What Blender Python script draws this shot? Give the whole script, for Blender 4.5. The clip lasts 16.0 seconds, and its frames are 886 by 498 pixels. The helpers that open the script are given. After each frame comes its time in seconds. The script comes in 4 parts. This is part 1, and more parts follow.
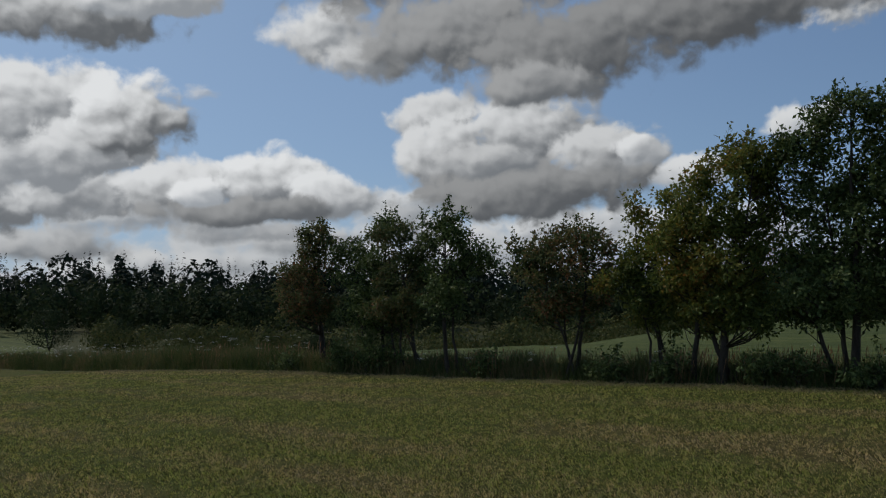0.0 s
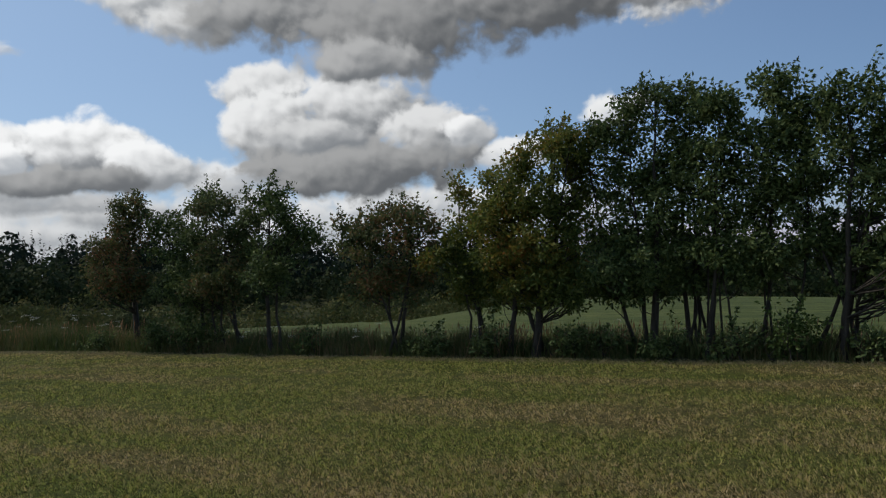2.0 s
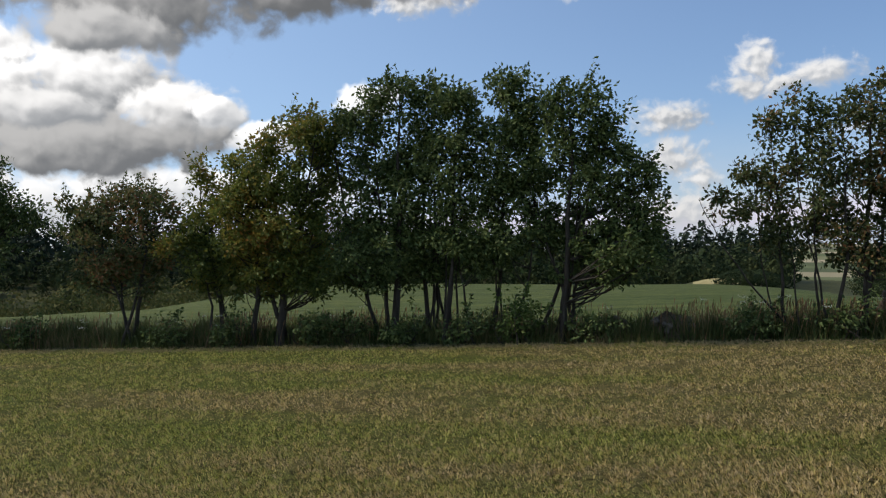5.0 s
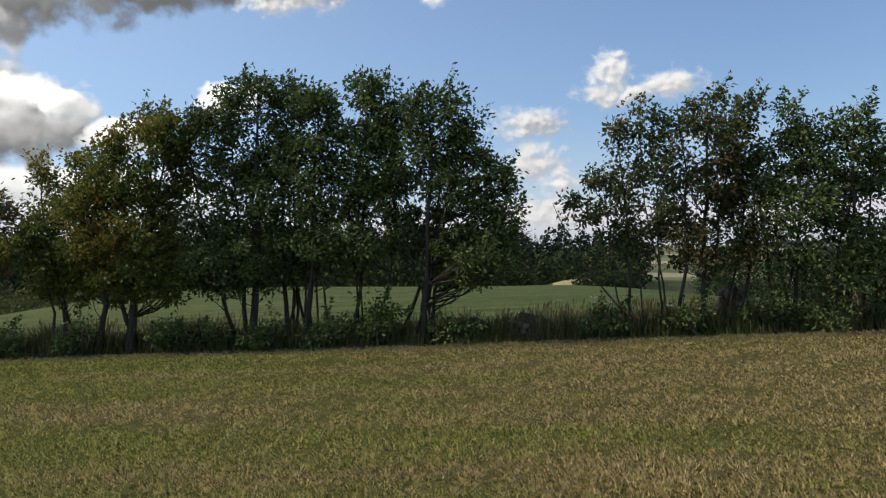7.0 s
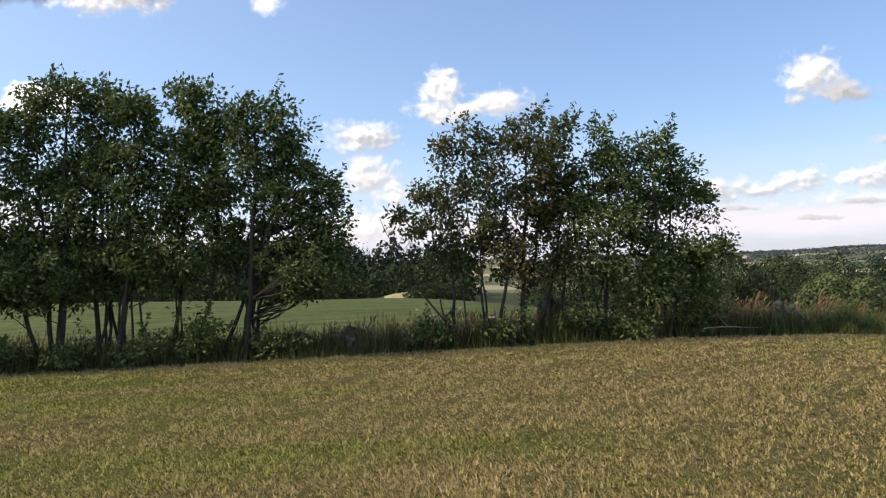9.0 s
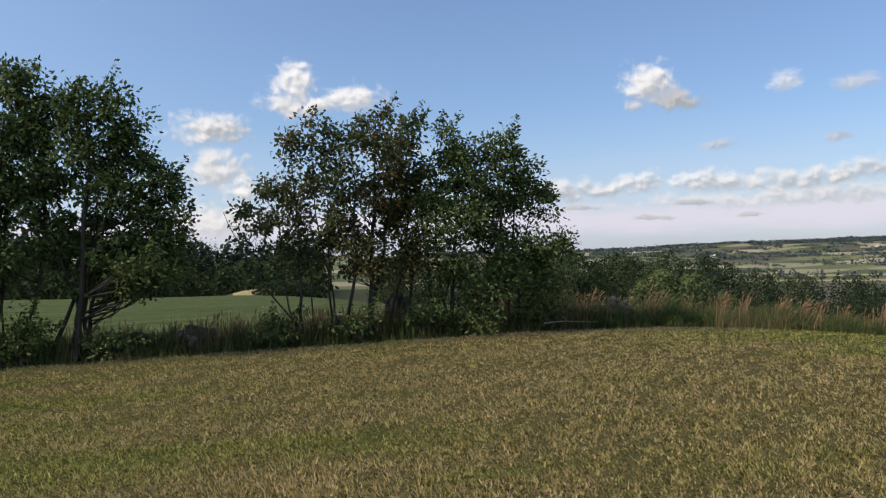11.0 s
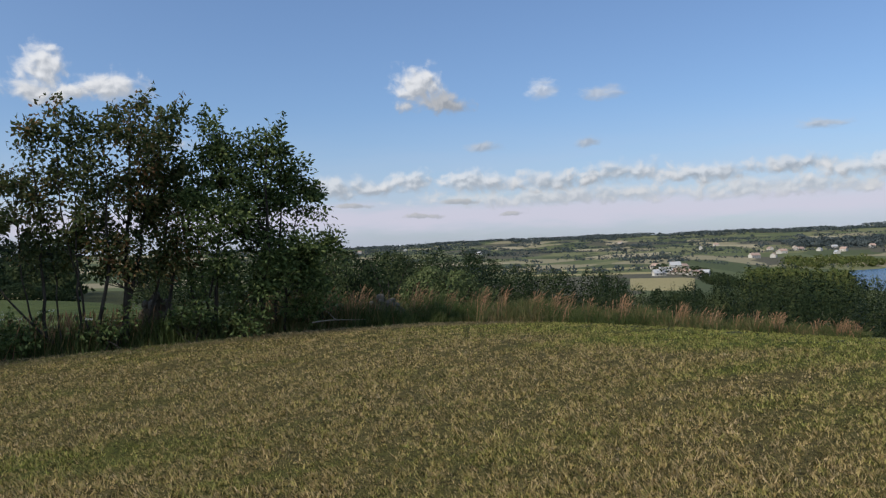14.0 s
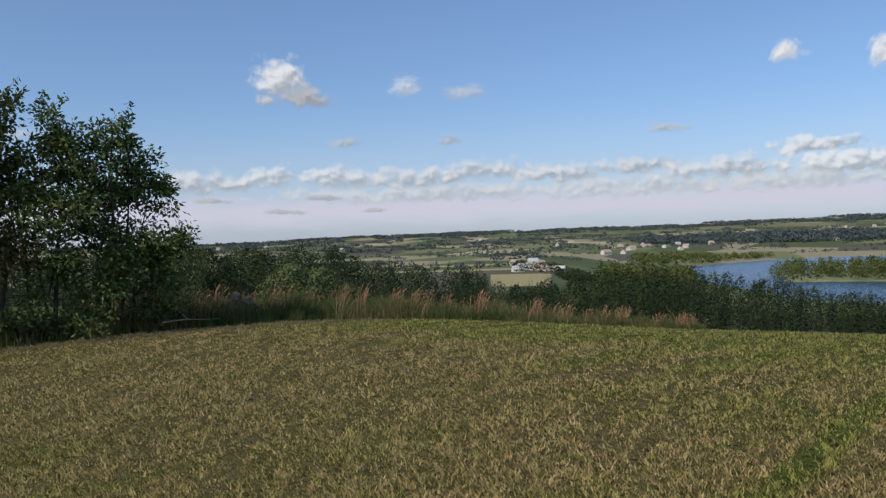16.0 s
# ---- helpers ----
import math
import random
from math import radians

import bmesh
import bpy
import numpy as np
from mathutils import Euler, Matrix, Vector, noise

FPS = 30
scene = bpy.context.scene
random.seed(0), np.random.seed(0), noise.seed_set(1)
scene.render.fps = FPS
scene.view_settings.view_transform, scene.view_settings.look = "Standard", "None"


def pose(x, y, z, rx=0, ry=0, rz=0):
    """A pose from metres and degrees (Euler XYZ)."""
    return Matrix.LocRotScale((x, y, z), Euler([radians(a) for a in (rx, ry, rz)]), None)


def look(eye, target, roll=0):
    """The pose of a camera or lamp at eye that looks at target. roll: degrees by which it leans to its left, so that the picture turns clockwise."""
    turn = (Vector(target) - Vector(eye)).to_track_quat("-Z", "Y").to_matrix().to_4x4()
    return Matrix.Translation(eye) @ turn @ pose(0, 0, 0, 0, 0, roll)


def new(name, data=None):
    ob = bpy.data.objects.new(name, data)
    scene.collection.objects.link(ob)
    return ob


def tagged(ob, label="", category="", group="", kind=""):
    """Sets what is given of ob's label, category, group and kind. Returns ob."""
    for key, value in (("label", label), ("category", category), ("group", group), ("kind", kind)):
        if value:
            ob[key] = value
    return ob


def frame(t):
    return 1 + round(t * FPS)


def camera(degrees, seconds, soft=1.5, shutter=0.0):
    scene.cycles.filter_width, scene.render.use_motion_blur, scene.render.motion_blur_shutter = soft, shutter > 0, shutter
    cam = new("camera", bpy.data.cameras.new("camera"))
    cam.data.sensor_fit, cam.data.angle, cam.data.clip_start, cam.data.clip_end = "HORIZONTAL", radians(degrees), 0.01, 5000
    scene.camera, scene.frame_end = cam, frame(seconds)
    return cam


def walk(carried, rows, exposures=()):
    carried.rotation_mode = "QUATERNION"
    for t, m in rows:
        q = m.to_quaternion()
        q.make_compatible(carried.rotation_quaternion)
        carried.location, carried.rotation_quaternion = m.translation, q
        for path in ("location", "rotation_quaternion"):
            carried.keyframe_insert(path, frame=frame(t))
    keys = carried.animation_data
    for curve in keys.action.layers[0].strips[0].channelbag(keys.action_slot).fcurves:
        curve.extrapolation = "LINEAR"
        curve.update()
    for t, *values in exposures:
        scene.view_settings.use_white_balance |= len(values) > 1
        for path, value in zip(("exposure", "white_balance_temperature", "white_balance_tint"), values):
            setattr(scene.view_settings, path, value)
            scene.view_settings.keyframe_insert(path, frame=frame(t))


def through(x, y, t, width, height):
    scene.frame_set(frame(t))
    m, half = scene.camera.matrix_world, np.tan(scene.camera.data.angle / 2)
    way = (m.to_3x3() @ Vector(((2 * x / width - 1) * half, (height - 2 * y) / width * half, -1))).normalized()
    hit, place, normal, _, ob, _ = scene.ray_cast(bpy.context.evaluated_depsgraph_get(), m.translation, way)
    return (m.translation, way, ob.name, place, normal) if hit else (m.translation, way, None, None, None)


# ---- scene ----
cam = camera(56.64, 16.0, 1.25)
# seconds, x, y, z, yaw, pitch, roll: a phone held out at arm's length and turned to the right
ROWS = [
    (0.0, -0.000, -0.000, 1.600, 0.05, 4.00, 2.09),
    (0.5, 0.023, -0.005, 1.601, -2.35, 3.77, 2.26),
    (1.0, 0.027, -0.003, 1.598, -4.95, 3.14, 2.18),
    (1.5, 0.043, -0.001, 1.593, -8.20, 2.33, 2.14),
    (2.0, 0.071, 0.009, 1.597, -11.89, 1.98, 1.97),
    (2.5, 0.105, 0.001, 1.596, -15.60, 1.75, 1.82),
    (3.0, 0.141, -0.016, 1.586, -18.61, 1.50, 1.79),
    (3.5, 0.148, -0.015, 1.584, -21.20, 1.35, 1.73),
    (4.0, 0.167, -0.016, 1.586, -23.98, 1.16, 1.72),
    (6.5, 0.282, -0.078, 1.593, -35.84, 0.26, 1.51),
    (7.0, 0.313, -0.097, 1.594, -38.34, 0.50, 1.74),
    (7.5, 0.337, -0.128, 1.596, -41.71, 0.80, 1.96),
    (8.0, 0.356, -0.157, 1.596, -44.88, 0.98, 2.02),
    (8.5, 0.361, -0.177, 1.598, -47.77, 1.10, 1.91),
    (9.0, 0.377, -0.198, 1.598, -49.97, 1.06, 1.77),
    (11.5, 0.443, -0.294, 1.601, -63.99, 0.35, 1.72),
    (12.0, 0.454, -0.313, 1.604, -68.32, 0.17, 1.84),
    (12.5, 0.464, -0.338, 1.608, -71.97, 0.01, 1.81),
    (13.0, 0.476, -0.346, 1.607, -73.67, -0.08, 1.77),
    (13.5, 0.482, -0.352, 1.609, -74.32, -0.15, 1.72),
    (14.0, 0.491, -0.372, 1.611, -75.91, -0.11, 1.96),
    (14.5, 0.490, -0.403, 1.618, -78.55, -0.14, 2.19),
    (15.0, 0.500, -0.428, 1.620, -81.09, -0.30, 2.15),
    (15.5, 0.506, -0.452, 1.623, -83.44, -0.42, 1.96),
    (16.0, 0.507, -0.464, 1.619, -85.42, -0.66, 1.86),
]
# seconds, stops, kelvin, tint: the phone opens up and warms its white balance as it turns from the bright clouds
EXPOSURES = [(0.0, -0.80, 6600, 8), (1.5, -0.60, 6650, 8), (3.5, -0.02, 6800, 10), (7.0, 0.15, 7050, 10), (9.0, 0.6, 7250, 13), (11.5, 0.08, 6800, 11), (12.5, -0.02, 6600, 10), (16.0, -0.08, 6550, 10)]
walk(cam, [(t, pose(x, y, z, 90 + pitch, roll, yaw)) for t, x, y, z, yaw, pitch, roll in ROWS], EXPOSURES)

# ---- sky, clouds and sun ----
SKY = 0.105
SUN_AZ, SUN_EL = -48.0, 42.0  # degrees clockwise from +y, and above the horizon

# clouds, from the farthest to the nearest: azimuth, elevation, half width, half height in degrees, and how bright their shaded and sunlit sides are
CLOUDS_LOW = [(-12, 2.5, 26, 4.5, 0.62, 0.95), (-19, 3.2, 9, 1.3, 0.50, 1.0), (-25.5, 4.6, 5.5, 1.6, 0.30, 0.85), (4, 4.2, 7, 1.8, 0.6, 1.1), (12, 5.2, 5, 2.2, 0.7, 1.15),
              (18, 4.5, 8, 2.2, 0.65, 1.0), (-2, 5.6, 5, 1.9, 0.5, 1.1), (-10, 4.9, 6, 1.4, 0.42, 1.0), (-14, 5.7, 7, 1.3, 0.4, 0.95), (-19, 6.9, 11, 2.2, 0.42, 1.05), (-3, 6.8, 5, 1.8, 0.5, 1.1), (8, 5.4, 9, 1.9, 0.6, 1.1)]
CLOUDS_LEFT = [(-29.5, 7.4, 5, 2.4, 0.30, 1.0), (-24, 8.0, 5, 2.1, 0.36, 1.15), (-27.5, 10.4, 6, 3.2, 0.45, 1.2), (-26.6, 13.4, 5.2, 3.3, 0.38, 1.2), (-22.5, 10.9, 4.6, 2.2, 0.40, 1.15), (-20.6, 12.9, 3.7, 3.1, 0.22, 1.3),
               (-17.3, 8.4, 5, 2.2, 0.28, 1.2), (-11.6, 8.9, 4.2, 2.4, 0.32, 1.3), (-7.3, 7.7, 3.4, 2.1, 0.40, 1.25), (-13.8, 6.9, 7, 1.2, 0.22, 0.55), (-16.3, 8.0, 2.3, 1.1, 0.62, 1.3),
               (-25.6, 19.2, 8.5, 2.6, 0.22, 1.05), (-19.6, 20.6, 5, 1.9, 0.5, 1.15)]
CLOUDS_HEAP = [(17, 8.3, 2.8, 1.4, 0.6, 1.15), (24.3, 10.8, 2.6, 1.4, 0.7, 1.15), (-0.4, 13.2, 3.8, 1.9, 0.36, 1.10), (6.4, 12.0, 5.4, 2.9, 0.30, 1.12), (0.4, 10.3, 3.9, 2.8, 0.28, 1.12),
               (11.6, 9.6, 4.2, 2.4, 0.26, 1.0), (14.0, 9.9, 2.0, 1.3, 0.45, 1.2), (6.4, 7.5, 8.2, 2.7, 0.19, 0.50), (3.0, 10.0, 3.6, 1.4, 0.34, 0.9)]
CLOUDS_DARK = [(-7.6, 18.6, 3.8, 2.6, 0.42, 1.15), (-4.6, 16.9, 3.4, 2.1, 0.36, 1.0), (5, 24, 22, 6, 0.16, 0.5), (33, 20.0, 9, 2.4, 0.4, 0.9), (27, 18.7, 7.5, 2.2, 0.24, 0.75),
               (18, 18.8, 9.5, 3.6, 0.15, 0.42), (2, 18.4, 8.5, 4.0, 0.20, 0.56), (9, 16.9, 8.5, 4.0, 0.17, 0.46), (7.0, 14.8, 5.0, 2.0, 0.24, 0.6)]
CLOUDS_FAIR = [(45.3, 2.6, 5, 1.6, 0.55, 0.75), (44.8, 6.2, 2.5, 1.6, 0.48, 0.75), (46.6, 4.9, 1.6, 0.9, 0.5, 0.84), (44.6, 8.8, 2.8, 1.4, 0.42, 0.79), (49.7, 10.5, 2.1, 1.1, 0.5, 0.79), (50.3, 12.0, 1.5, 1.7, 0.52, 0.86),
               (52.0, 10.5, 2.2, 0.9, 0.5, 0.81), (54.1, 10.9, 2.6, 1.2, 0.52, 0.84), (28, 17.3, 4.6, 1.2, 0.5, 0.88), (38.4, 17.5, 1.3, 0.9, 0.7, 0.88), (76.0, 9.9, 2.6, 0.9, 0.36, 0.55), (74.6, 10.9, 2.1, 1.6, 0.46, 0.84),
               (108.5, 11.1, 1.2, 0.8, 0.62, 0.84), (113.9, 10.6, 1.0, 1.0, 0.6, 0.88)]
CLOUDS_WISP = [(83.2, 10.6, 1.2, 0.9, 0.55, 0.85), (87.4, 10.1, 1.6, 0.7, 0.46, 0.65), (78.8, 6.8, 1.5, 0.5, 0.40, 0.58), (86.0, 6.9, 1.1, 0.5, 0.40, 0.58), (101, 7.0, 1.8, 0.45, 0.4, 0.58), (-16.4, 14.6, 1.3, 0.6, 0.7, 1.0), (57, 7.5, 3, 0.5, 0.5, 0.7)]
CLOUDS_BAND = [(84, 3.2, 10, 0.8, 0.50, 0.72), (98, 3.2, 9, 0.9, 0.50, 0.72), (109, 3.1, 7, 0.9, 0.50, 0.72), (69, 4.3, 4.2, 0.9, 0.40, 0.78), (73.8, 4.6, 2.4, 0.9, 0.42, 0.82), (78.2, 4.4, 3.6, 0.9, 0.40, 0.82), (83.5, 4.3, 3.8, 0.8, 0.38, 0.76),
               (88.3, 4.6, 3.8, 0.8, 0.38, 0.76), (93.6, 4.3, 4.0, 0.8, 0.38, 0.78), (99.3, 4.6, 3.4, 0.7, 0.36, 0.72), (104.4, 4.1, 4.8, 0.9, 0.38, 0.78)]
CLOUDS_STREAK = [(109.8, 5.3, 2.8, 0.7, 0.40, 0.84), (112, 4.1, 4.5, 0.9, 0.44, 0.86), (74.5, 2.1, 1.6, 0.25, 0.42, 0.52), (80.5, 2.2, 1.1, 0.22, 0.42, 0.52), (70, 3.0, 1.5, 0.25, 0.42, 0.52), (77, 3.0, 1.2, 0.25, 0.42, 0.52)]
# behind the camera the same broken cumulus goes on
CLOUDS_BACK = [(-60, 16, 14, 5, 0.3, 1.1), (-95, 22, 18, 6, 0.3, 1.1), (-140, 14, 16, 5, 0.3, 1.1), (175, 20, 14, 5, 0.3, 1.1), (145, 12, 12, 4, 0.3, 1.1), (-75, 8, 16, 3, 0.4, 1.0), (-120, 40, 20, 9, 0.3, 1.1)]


class Nodes:
    """Short hand for a node tree: each call adds one node and returns its first output."""

    def __init__(self, tree):
        self.tree = tree

    def add(self, kind, inputs=(), **settings):
        n = self.tree.nodes.new(kind)
        for key, value in settings.items():
            setattr(n, key, value)
        for key, value in dict(inputs).items():
            if isinstance(value, bpy.types.NodeSocket):
                self.tree.links.new(value, n.inputs[key])
            else:
                n.inputs[key].default_value = value
        return n

    def math(self, op, a, b=0.0, c=0.0, clamp=False):
        return self.add("ShaderNodeMath", {0: a, 1: b, 2: c}, operation=op, use_clamp=clamp).outputs[0]

    def vec(self, op, a, b=(0, 0, 0), c=(0, 0, 0)):
        n = self.add("ShaderNodeVectorMath", {0: a, 1: b, 2: c}, operation=op)
        return n.outputs["Value"] if op in ("LENGTH", "DOT_PRODUCT") else n.outputs[0]

    def noise(self, vector, scale, detail=4.0, rough=0.55, colour=False):
        n = self.add("ShaderNodeTexNoise", {"Vector": vector, "Scale": scale, "Detail": detail, "Roughness": rough})
        return n.outputs["Color" if colour else 0]

    def smooth(self, value, low, high, to_low=0.0, to_high=1.0):
        return self.add("ShaderNodeMapRange", {0: value, 1: low, 2: high, 3: to_low, 4: to_high}, interpolation_type="SMOOTHSTEP").outputs[0]

    def mix(self, factor, a, b, blend="MIX"):
        n = self.add("ShaderNodeMix", {0: factor, 6: a, 7: b}, data_type="RGBA", blend_type=blend)
        return n.outputs[2]

    def ramp(self, value, stops):
        n = self.add("ShaderNodeValToRGB", {0: value})
        el = n.color_ramp.elements
        while len(el) < len(stops):
            el.new(0.5)
        for e, (at, colour) in zip(el, stops):
            e.position, e.color = at, (*colour, 1)
        return n.outputs[0]


def sky_world():
    world = bpy.data.worlds.new("sky")
    world.use_nodes = True
    scene.world = world
    tree = world.node_tree
    tree.nodes.clear()
    k = Nodes(tree)
    way = k.add("ShaderNodeTexCoord").outputs["Generated"]
    xyz = k.add("ShaderNodeSeparateXYZ", {0: way})
    az = k.math("MULTIPLY", k.math("ARCTAN2", xyz.outputs[0], xyz.outputs[1]), 57.296)
    el = k.math("MULTIPLY", k.math("ARCSINE", xyz.outputs[2]), 57.296)
    p = k.add("ShaderNodeCombineXYZ", {0: az, 1: el, 2: 0.0}).outputs[0]
    sky = k.add("ShaderNodeTexSky", sky_type="NISHITA", sun_disc=False, sun_elevation=radians(SUN_EL), sun_rotation=radians(SUN_AZ),
                altitude=200.0, air_density=1.0, dust_density=0.9, ozone_density=2.5).outputs[0]
    colour = k.mix(1.0, sky, (SKY * 0.88, SKY * 1.03, SKY * 1.25, 1), "MULTIPLY")
    # thin veil that whitens the air low over the horizon and round the sun
    low = k.smooth(el, 0.5, 10.0, 0.55, 0.0)
    veil = k.math("MULTIPLY", low, k.smooth(k.noise(k.vec("MULTIPLY", p, (0.12, 0.9, 1)), 1.0, 4.0), 0.25, 0.7, 0.6, 1.0))
    colour = k.mix(veil, colour, (0.56, 0.58, 0.74, 1))
    colour = k.mix(k.smooth(az, -30.0, 66.0, 0.52, 0.08), colour, (0.50, 0.70, 0.96, 1))
    # low pale stratus over the far hills
    streak = k.smooth(k.math("ADD", k.math("ABSOLUTE", k.math("SUBTRACT", el, 2.2)), k.math("MULTIPLY", k.noise(k.vec("MULTIPLY", p, (0.25, 1.2, 1)), 1.0, 5.0), 1.6)), 1.0, 2.2, 0.75, 0.0)
    colour = k.mix(streak, colour, (0.66, 0.64, 0.77, 1))
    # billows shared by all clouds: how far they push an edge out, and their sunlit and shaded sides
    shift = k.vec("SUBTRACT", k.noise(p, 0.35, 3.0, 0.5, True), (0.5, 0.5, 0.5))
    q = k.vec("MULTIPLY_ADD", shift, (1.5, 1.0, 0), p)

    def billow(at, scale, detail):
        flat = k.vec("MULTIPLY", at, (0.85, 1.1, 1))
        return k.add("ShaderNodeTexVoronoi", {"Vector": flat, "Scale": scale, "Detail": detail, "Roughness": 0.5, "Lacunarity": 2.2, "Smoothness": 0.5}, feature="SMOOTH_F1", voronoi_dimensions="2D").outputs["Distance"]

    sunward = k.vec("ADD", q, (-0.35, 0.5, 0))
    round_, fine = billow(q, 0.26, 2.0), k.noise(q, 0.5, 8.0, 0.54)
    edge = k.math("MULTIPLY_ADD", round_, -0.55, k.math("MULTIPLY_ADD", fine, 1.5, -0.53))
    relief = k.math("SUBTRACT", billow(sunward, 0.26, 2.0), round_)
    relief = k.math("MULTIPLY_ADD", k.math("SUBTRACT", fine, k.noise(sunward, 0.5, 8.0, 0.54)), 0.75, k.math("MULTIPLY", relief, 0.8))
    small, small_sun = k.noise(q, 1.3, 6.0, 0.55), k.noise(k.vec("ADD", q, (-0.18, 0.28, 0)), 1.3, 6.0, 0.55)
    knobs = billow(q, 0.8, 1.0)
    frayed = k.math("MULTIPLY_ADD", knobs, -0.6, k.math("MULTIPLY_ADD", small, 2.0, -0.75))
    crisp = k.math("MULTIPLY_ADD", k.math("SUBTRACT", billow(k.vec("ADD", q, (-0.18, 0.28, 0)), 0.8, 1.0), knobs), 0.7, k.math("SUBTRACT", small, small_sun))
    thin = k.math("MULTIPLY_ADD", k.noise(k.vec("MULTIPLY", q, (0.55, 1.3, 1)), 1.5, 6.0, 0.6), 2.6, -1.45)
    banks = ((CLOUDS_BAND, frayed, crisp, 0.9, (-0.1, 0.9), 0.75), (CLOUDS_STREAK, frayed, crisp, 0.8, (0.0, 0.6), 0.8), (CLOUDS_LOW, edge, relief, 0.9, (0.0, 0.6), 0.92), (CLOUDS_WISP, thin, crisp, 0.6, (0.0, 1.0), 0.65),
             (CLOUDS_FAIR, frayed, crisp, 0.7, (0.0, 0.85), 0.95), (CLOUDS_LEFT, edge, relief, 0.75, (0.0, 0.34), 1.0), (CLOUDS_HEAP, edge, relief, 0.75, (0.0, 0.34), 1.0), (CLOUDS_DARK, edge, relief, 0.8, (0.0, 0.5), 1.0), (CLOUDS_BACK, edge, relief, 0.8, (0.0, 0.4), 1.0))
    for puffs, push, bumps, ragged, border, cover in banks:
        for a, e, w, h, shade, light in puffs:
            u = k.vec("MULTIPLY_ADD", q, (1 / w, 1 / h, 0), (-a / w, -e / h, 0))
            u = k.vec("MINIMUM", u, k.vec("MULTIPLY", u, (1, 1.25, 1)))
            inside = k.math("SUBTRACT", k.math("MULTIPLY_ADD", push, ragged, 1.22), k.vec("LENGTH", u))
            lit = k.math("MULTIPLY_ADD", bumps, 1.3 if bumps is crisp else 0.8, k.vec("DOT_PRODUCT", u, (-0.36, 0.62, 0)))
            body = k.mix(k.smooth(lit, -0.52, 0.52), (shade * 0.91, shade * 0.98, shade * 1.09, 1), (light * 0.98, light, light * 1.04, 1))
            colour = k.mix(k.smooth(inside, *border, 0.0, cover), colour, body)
    back = k.add("ShaderNodeBackground", {0: colour, 1: 1.0}).outputs[0]
    tree.links.new(back, tree.nodes.new("ShaderNodeOutputWorld").inputs[0])


sky_world()
sun = new("sun", bpy.data.lights.new("sun", "SUN"))
sun.data.energy, sun.data.angle, sun.data.color = 3.8, radians(3), (1.0, 0.92, 0.80)
_az, _el = radians(SUN_AZ), radians(SUN_EL)
sun.matrix_world = look((0, 0, 0), (-math.sin(_az) * math.cos(_el), -math.cos(_az) * math.cos(_el), -math.sin(_el)))
sun.location = (-60, 30, 60)

# ---- materials ----
def material(name, build):
    """A node material. build(k, position, island) returns base colour, and may return roughness, height of relief, translucency."""
    m = bpy.data.materials.new(name)
    m.use_nodes = True
    tree = m.node_tree
    tree.nodes.clear()
    k = Nodes(tree)
    geo = k.add("ShaderNodeNewGeometry")
    got = build(k, geo.outputs["Position"], geo.outputs["Random Per Island"])
    colour, rough = got.get("colour"), got.get("rough", 0.8)
    shader = k.add("ShaderNodeBsdfPrincipled", {"Base Color": colour, "Roughness": rough, "Specular IOR Level": got.get("specular", 0.3), "Metallic": got.get("metal", 0.0)})
    if "height" in got:
        bump = k.add("ShaderNodeBump", {"Height": got["height"], "Strength": got.get("strength", 0.5), "Distance": got.get("depth", 0.02)})
        tree.links.new(bump.outputs[0], shader.inputs["Normal"])
    out = shader.outputs[0]
    if "through" in got:
        thin = k.add("ShaderNodeBsdfTranslucent", {"Color": got.get("glow", colour)})
        out = k.add("ShaderNodeMixShader", {0: got["through"], 1: out, 2: thin.outputs[0]}).outputs[0]
    tree.links.new(out, tree.nodes.new("ShaderNodeOutputMaterial").inputs[0])
    return m


def leaf_material(name, stops, through=0.38, patch=0.0, rough=0.6, specular=0.15, patch_scale=0.55):
    def build(k, pos, island):
        mixed = island
        if patch:
            mixed = k.math("ADD", k.math("MULTIPLY", island, 1 - patch), k.math("MULTIPLY", k.smooth(k.noise(pos, patch_scale, 3.0), 0.3, 0.7), patch))
        c = k.ramp(mixed, stops)
        return {"colour": c, "rough": rough, "specular": specular, "through": through}
    return material(name, build)


def field_dryness(k, pos):
    """How dry the mown field is: swaths of the mower along the hedge, patches, and drier towards the brow of the hill."""
    turn = k.add("ShaderNodeMapping", {"Vector": pos, "Rotation": (0, 0, radians(45))}).outputs[0]
    swath = k.noise(k.vec("MULTIPLY", turn, (0.10, 0.75, 1)), 1.0, 3.0)
    patch = k.noise(pos, 0.45, 3.0)
    along = k.vec("DOT_PRODUCT", pos, (0.707, -0.707, 0))
    mix = k.math("ADD", k.math("MULTIPLY", swath, 0.65), k.math("MULTIPLY", patch, 0.35))
    mix = k.math("ADD", mix, k.smooth(along, -12.0, 7.0, -0.05, 0.10))
    mix = k.math("ADD", mix, k.smooth(along, 7.5, 12.0, 0.0, -0.22))
    # a cart track with a greener edge comes up from the lake
    track = k.vec("DOT_PRODUCT", pos, (0.58, 0.834, 0))
    edge = k.smooth(k.math("ABSOLUTE", k.math("SUBTRACT", track, 1.53)), 0.03, 0.22, -0.2, 0.0)
    rut = k.smooth(k.math("ABSOLUTE", k.math("SUBTRACT", track, 0.95)), 0.15, 0.42, 0.22, 0.0)
    mix = k.math("ADD", mix, k.math("MULTIPLY", k.math("ADD", edge, rut), k.smooth(along, 2.0, 5.0)))
    return k.smooth(mix, 0.36, 0.64)


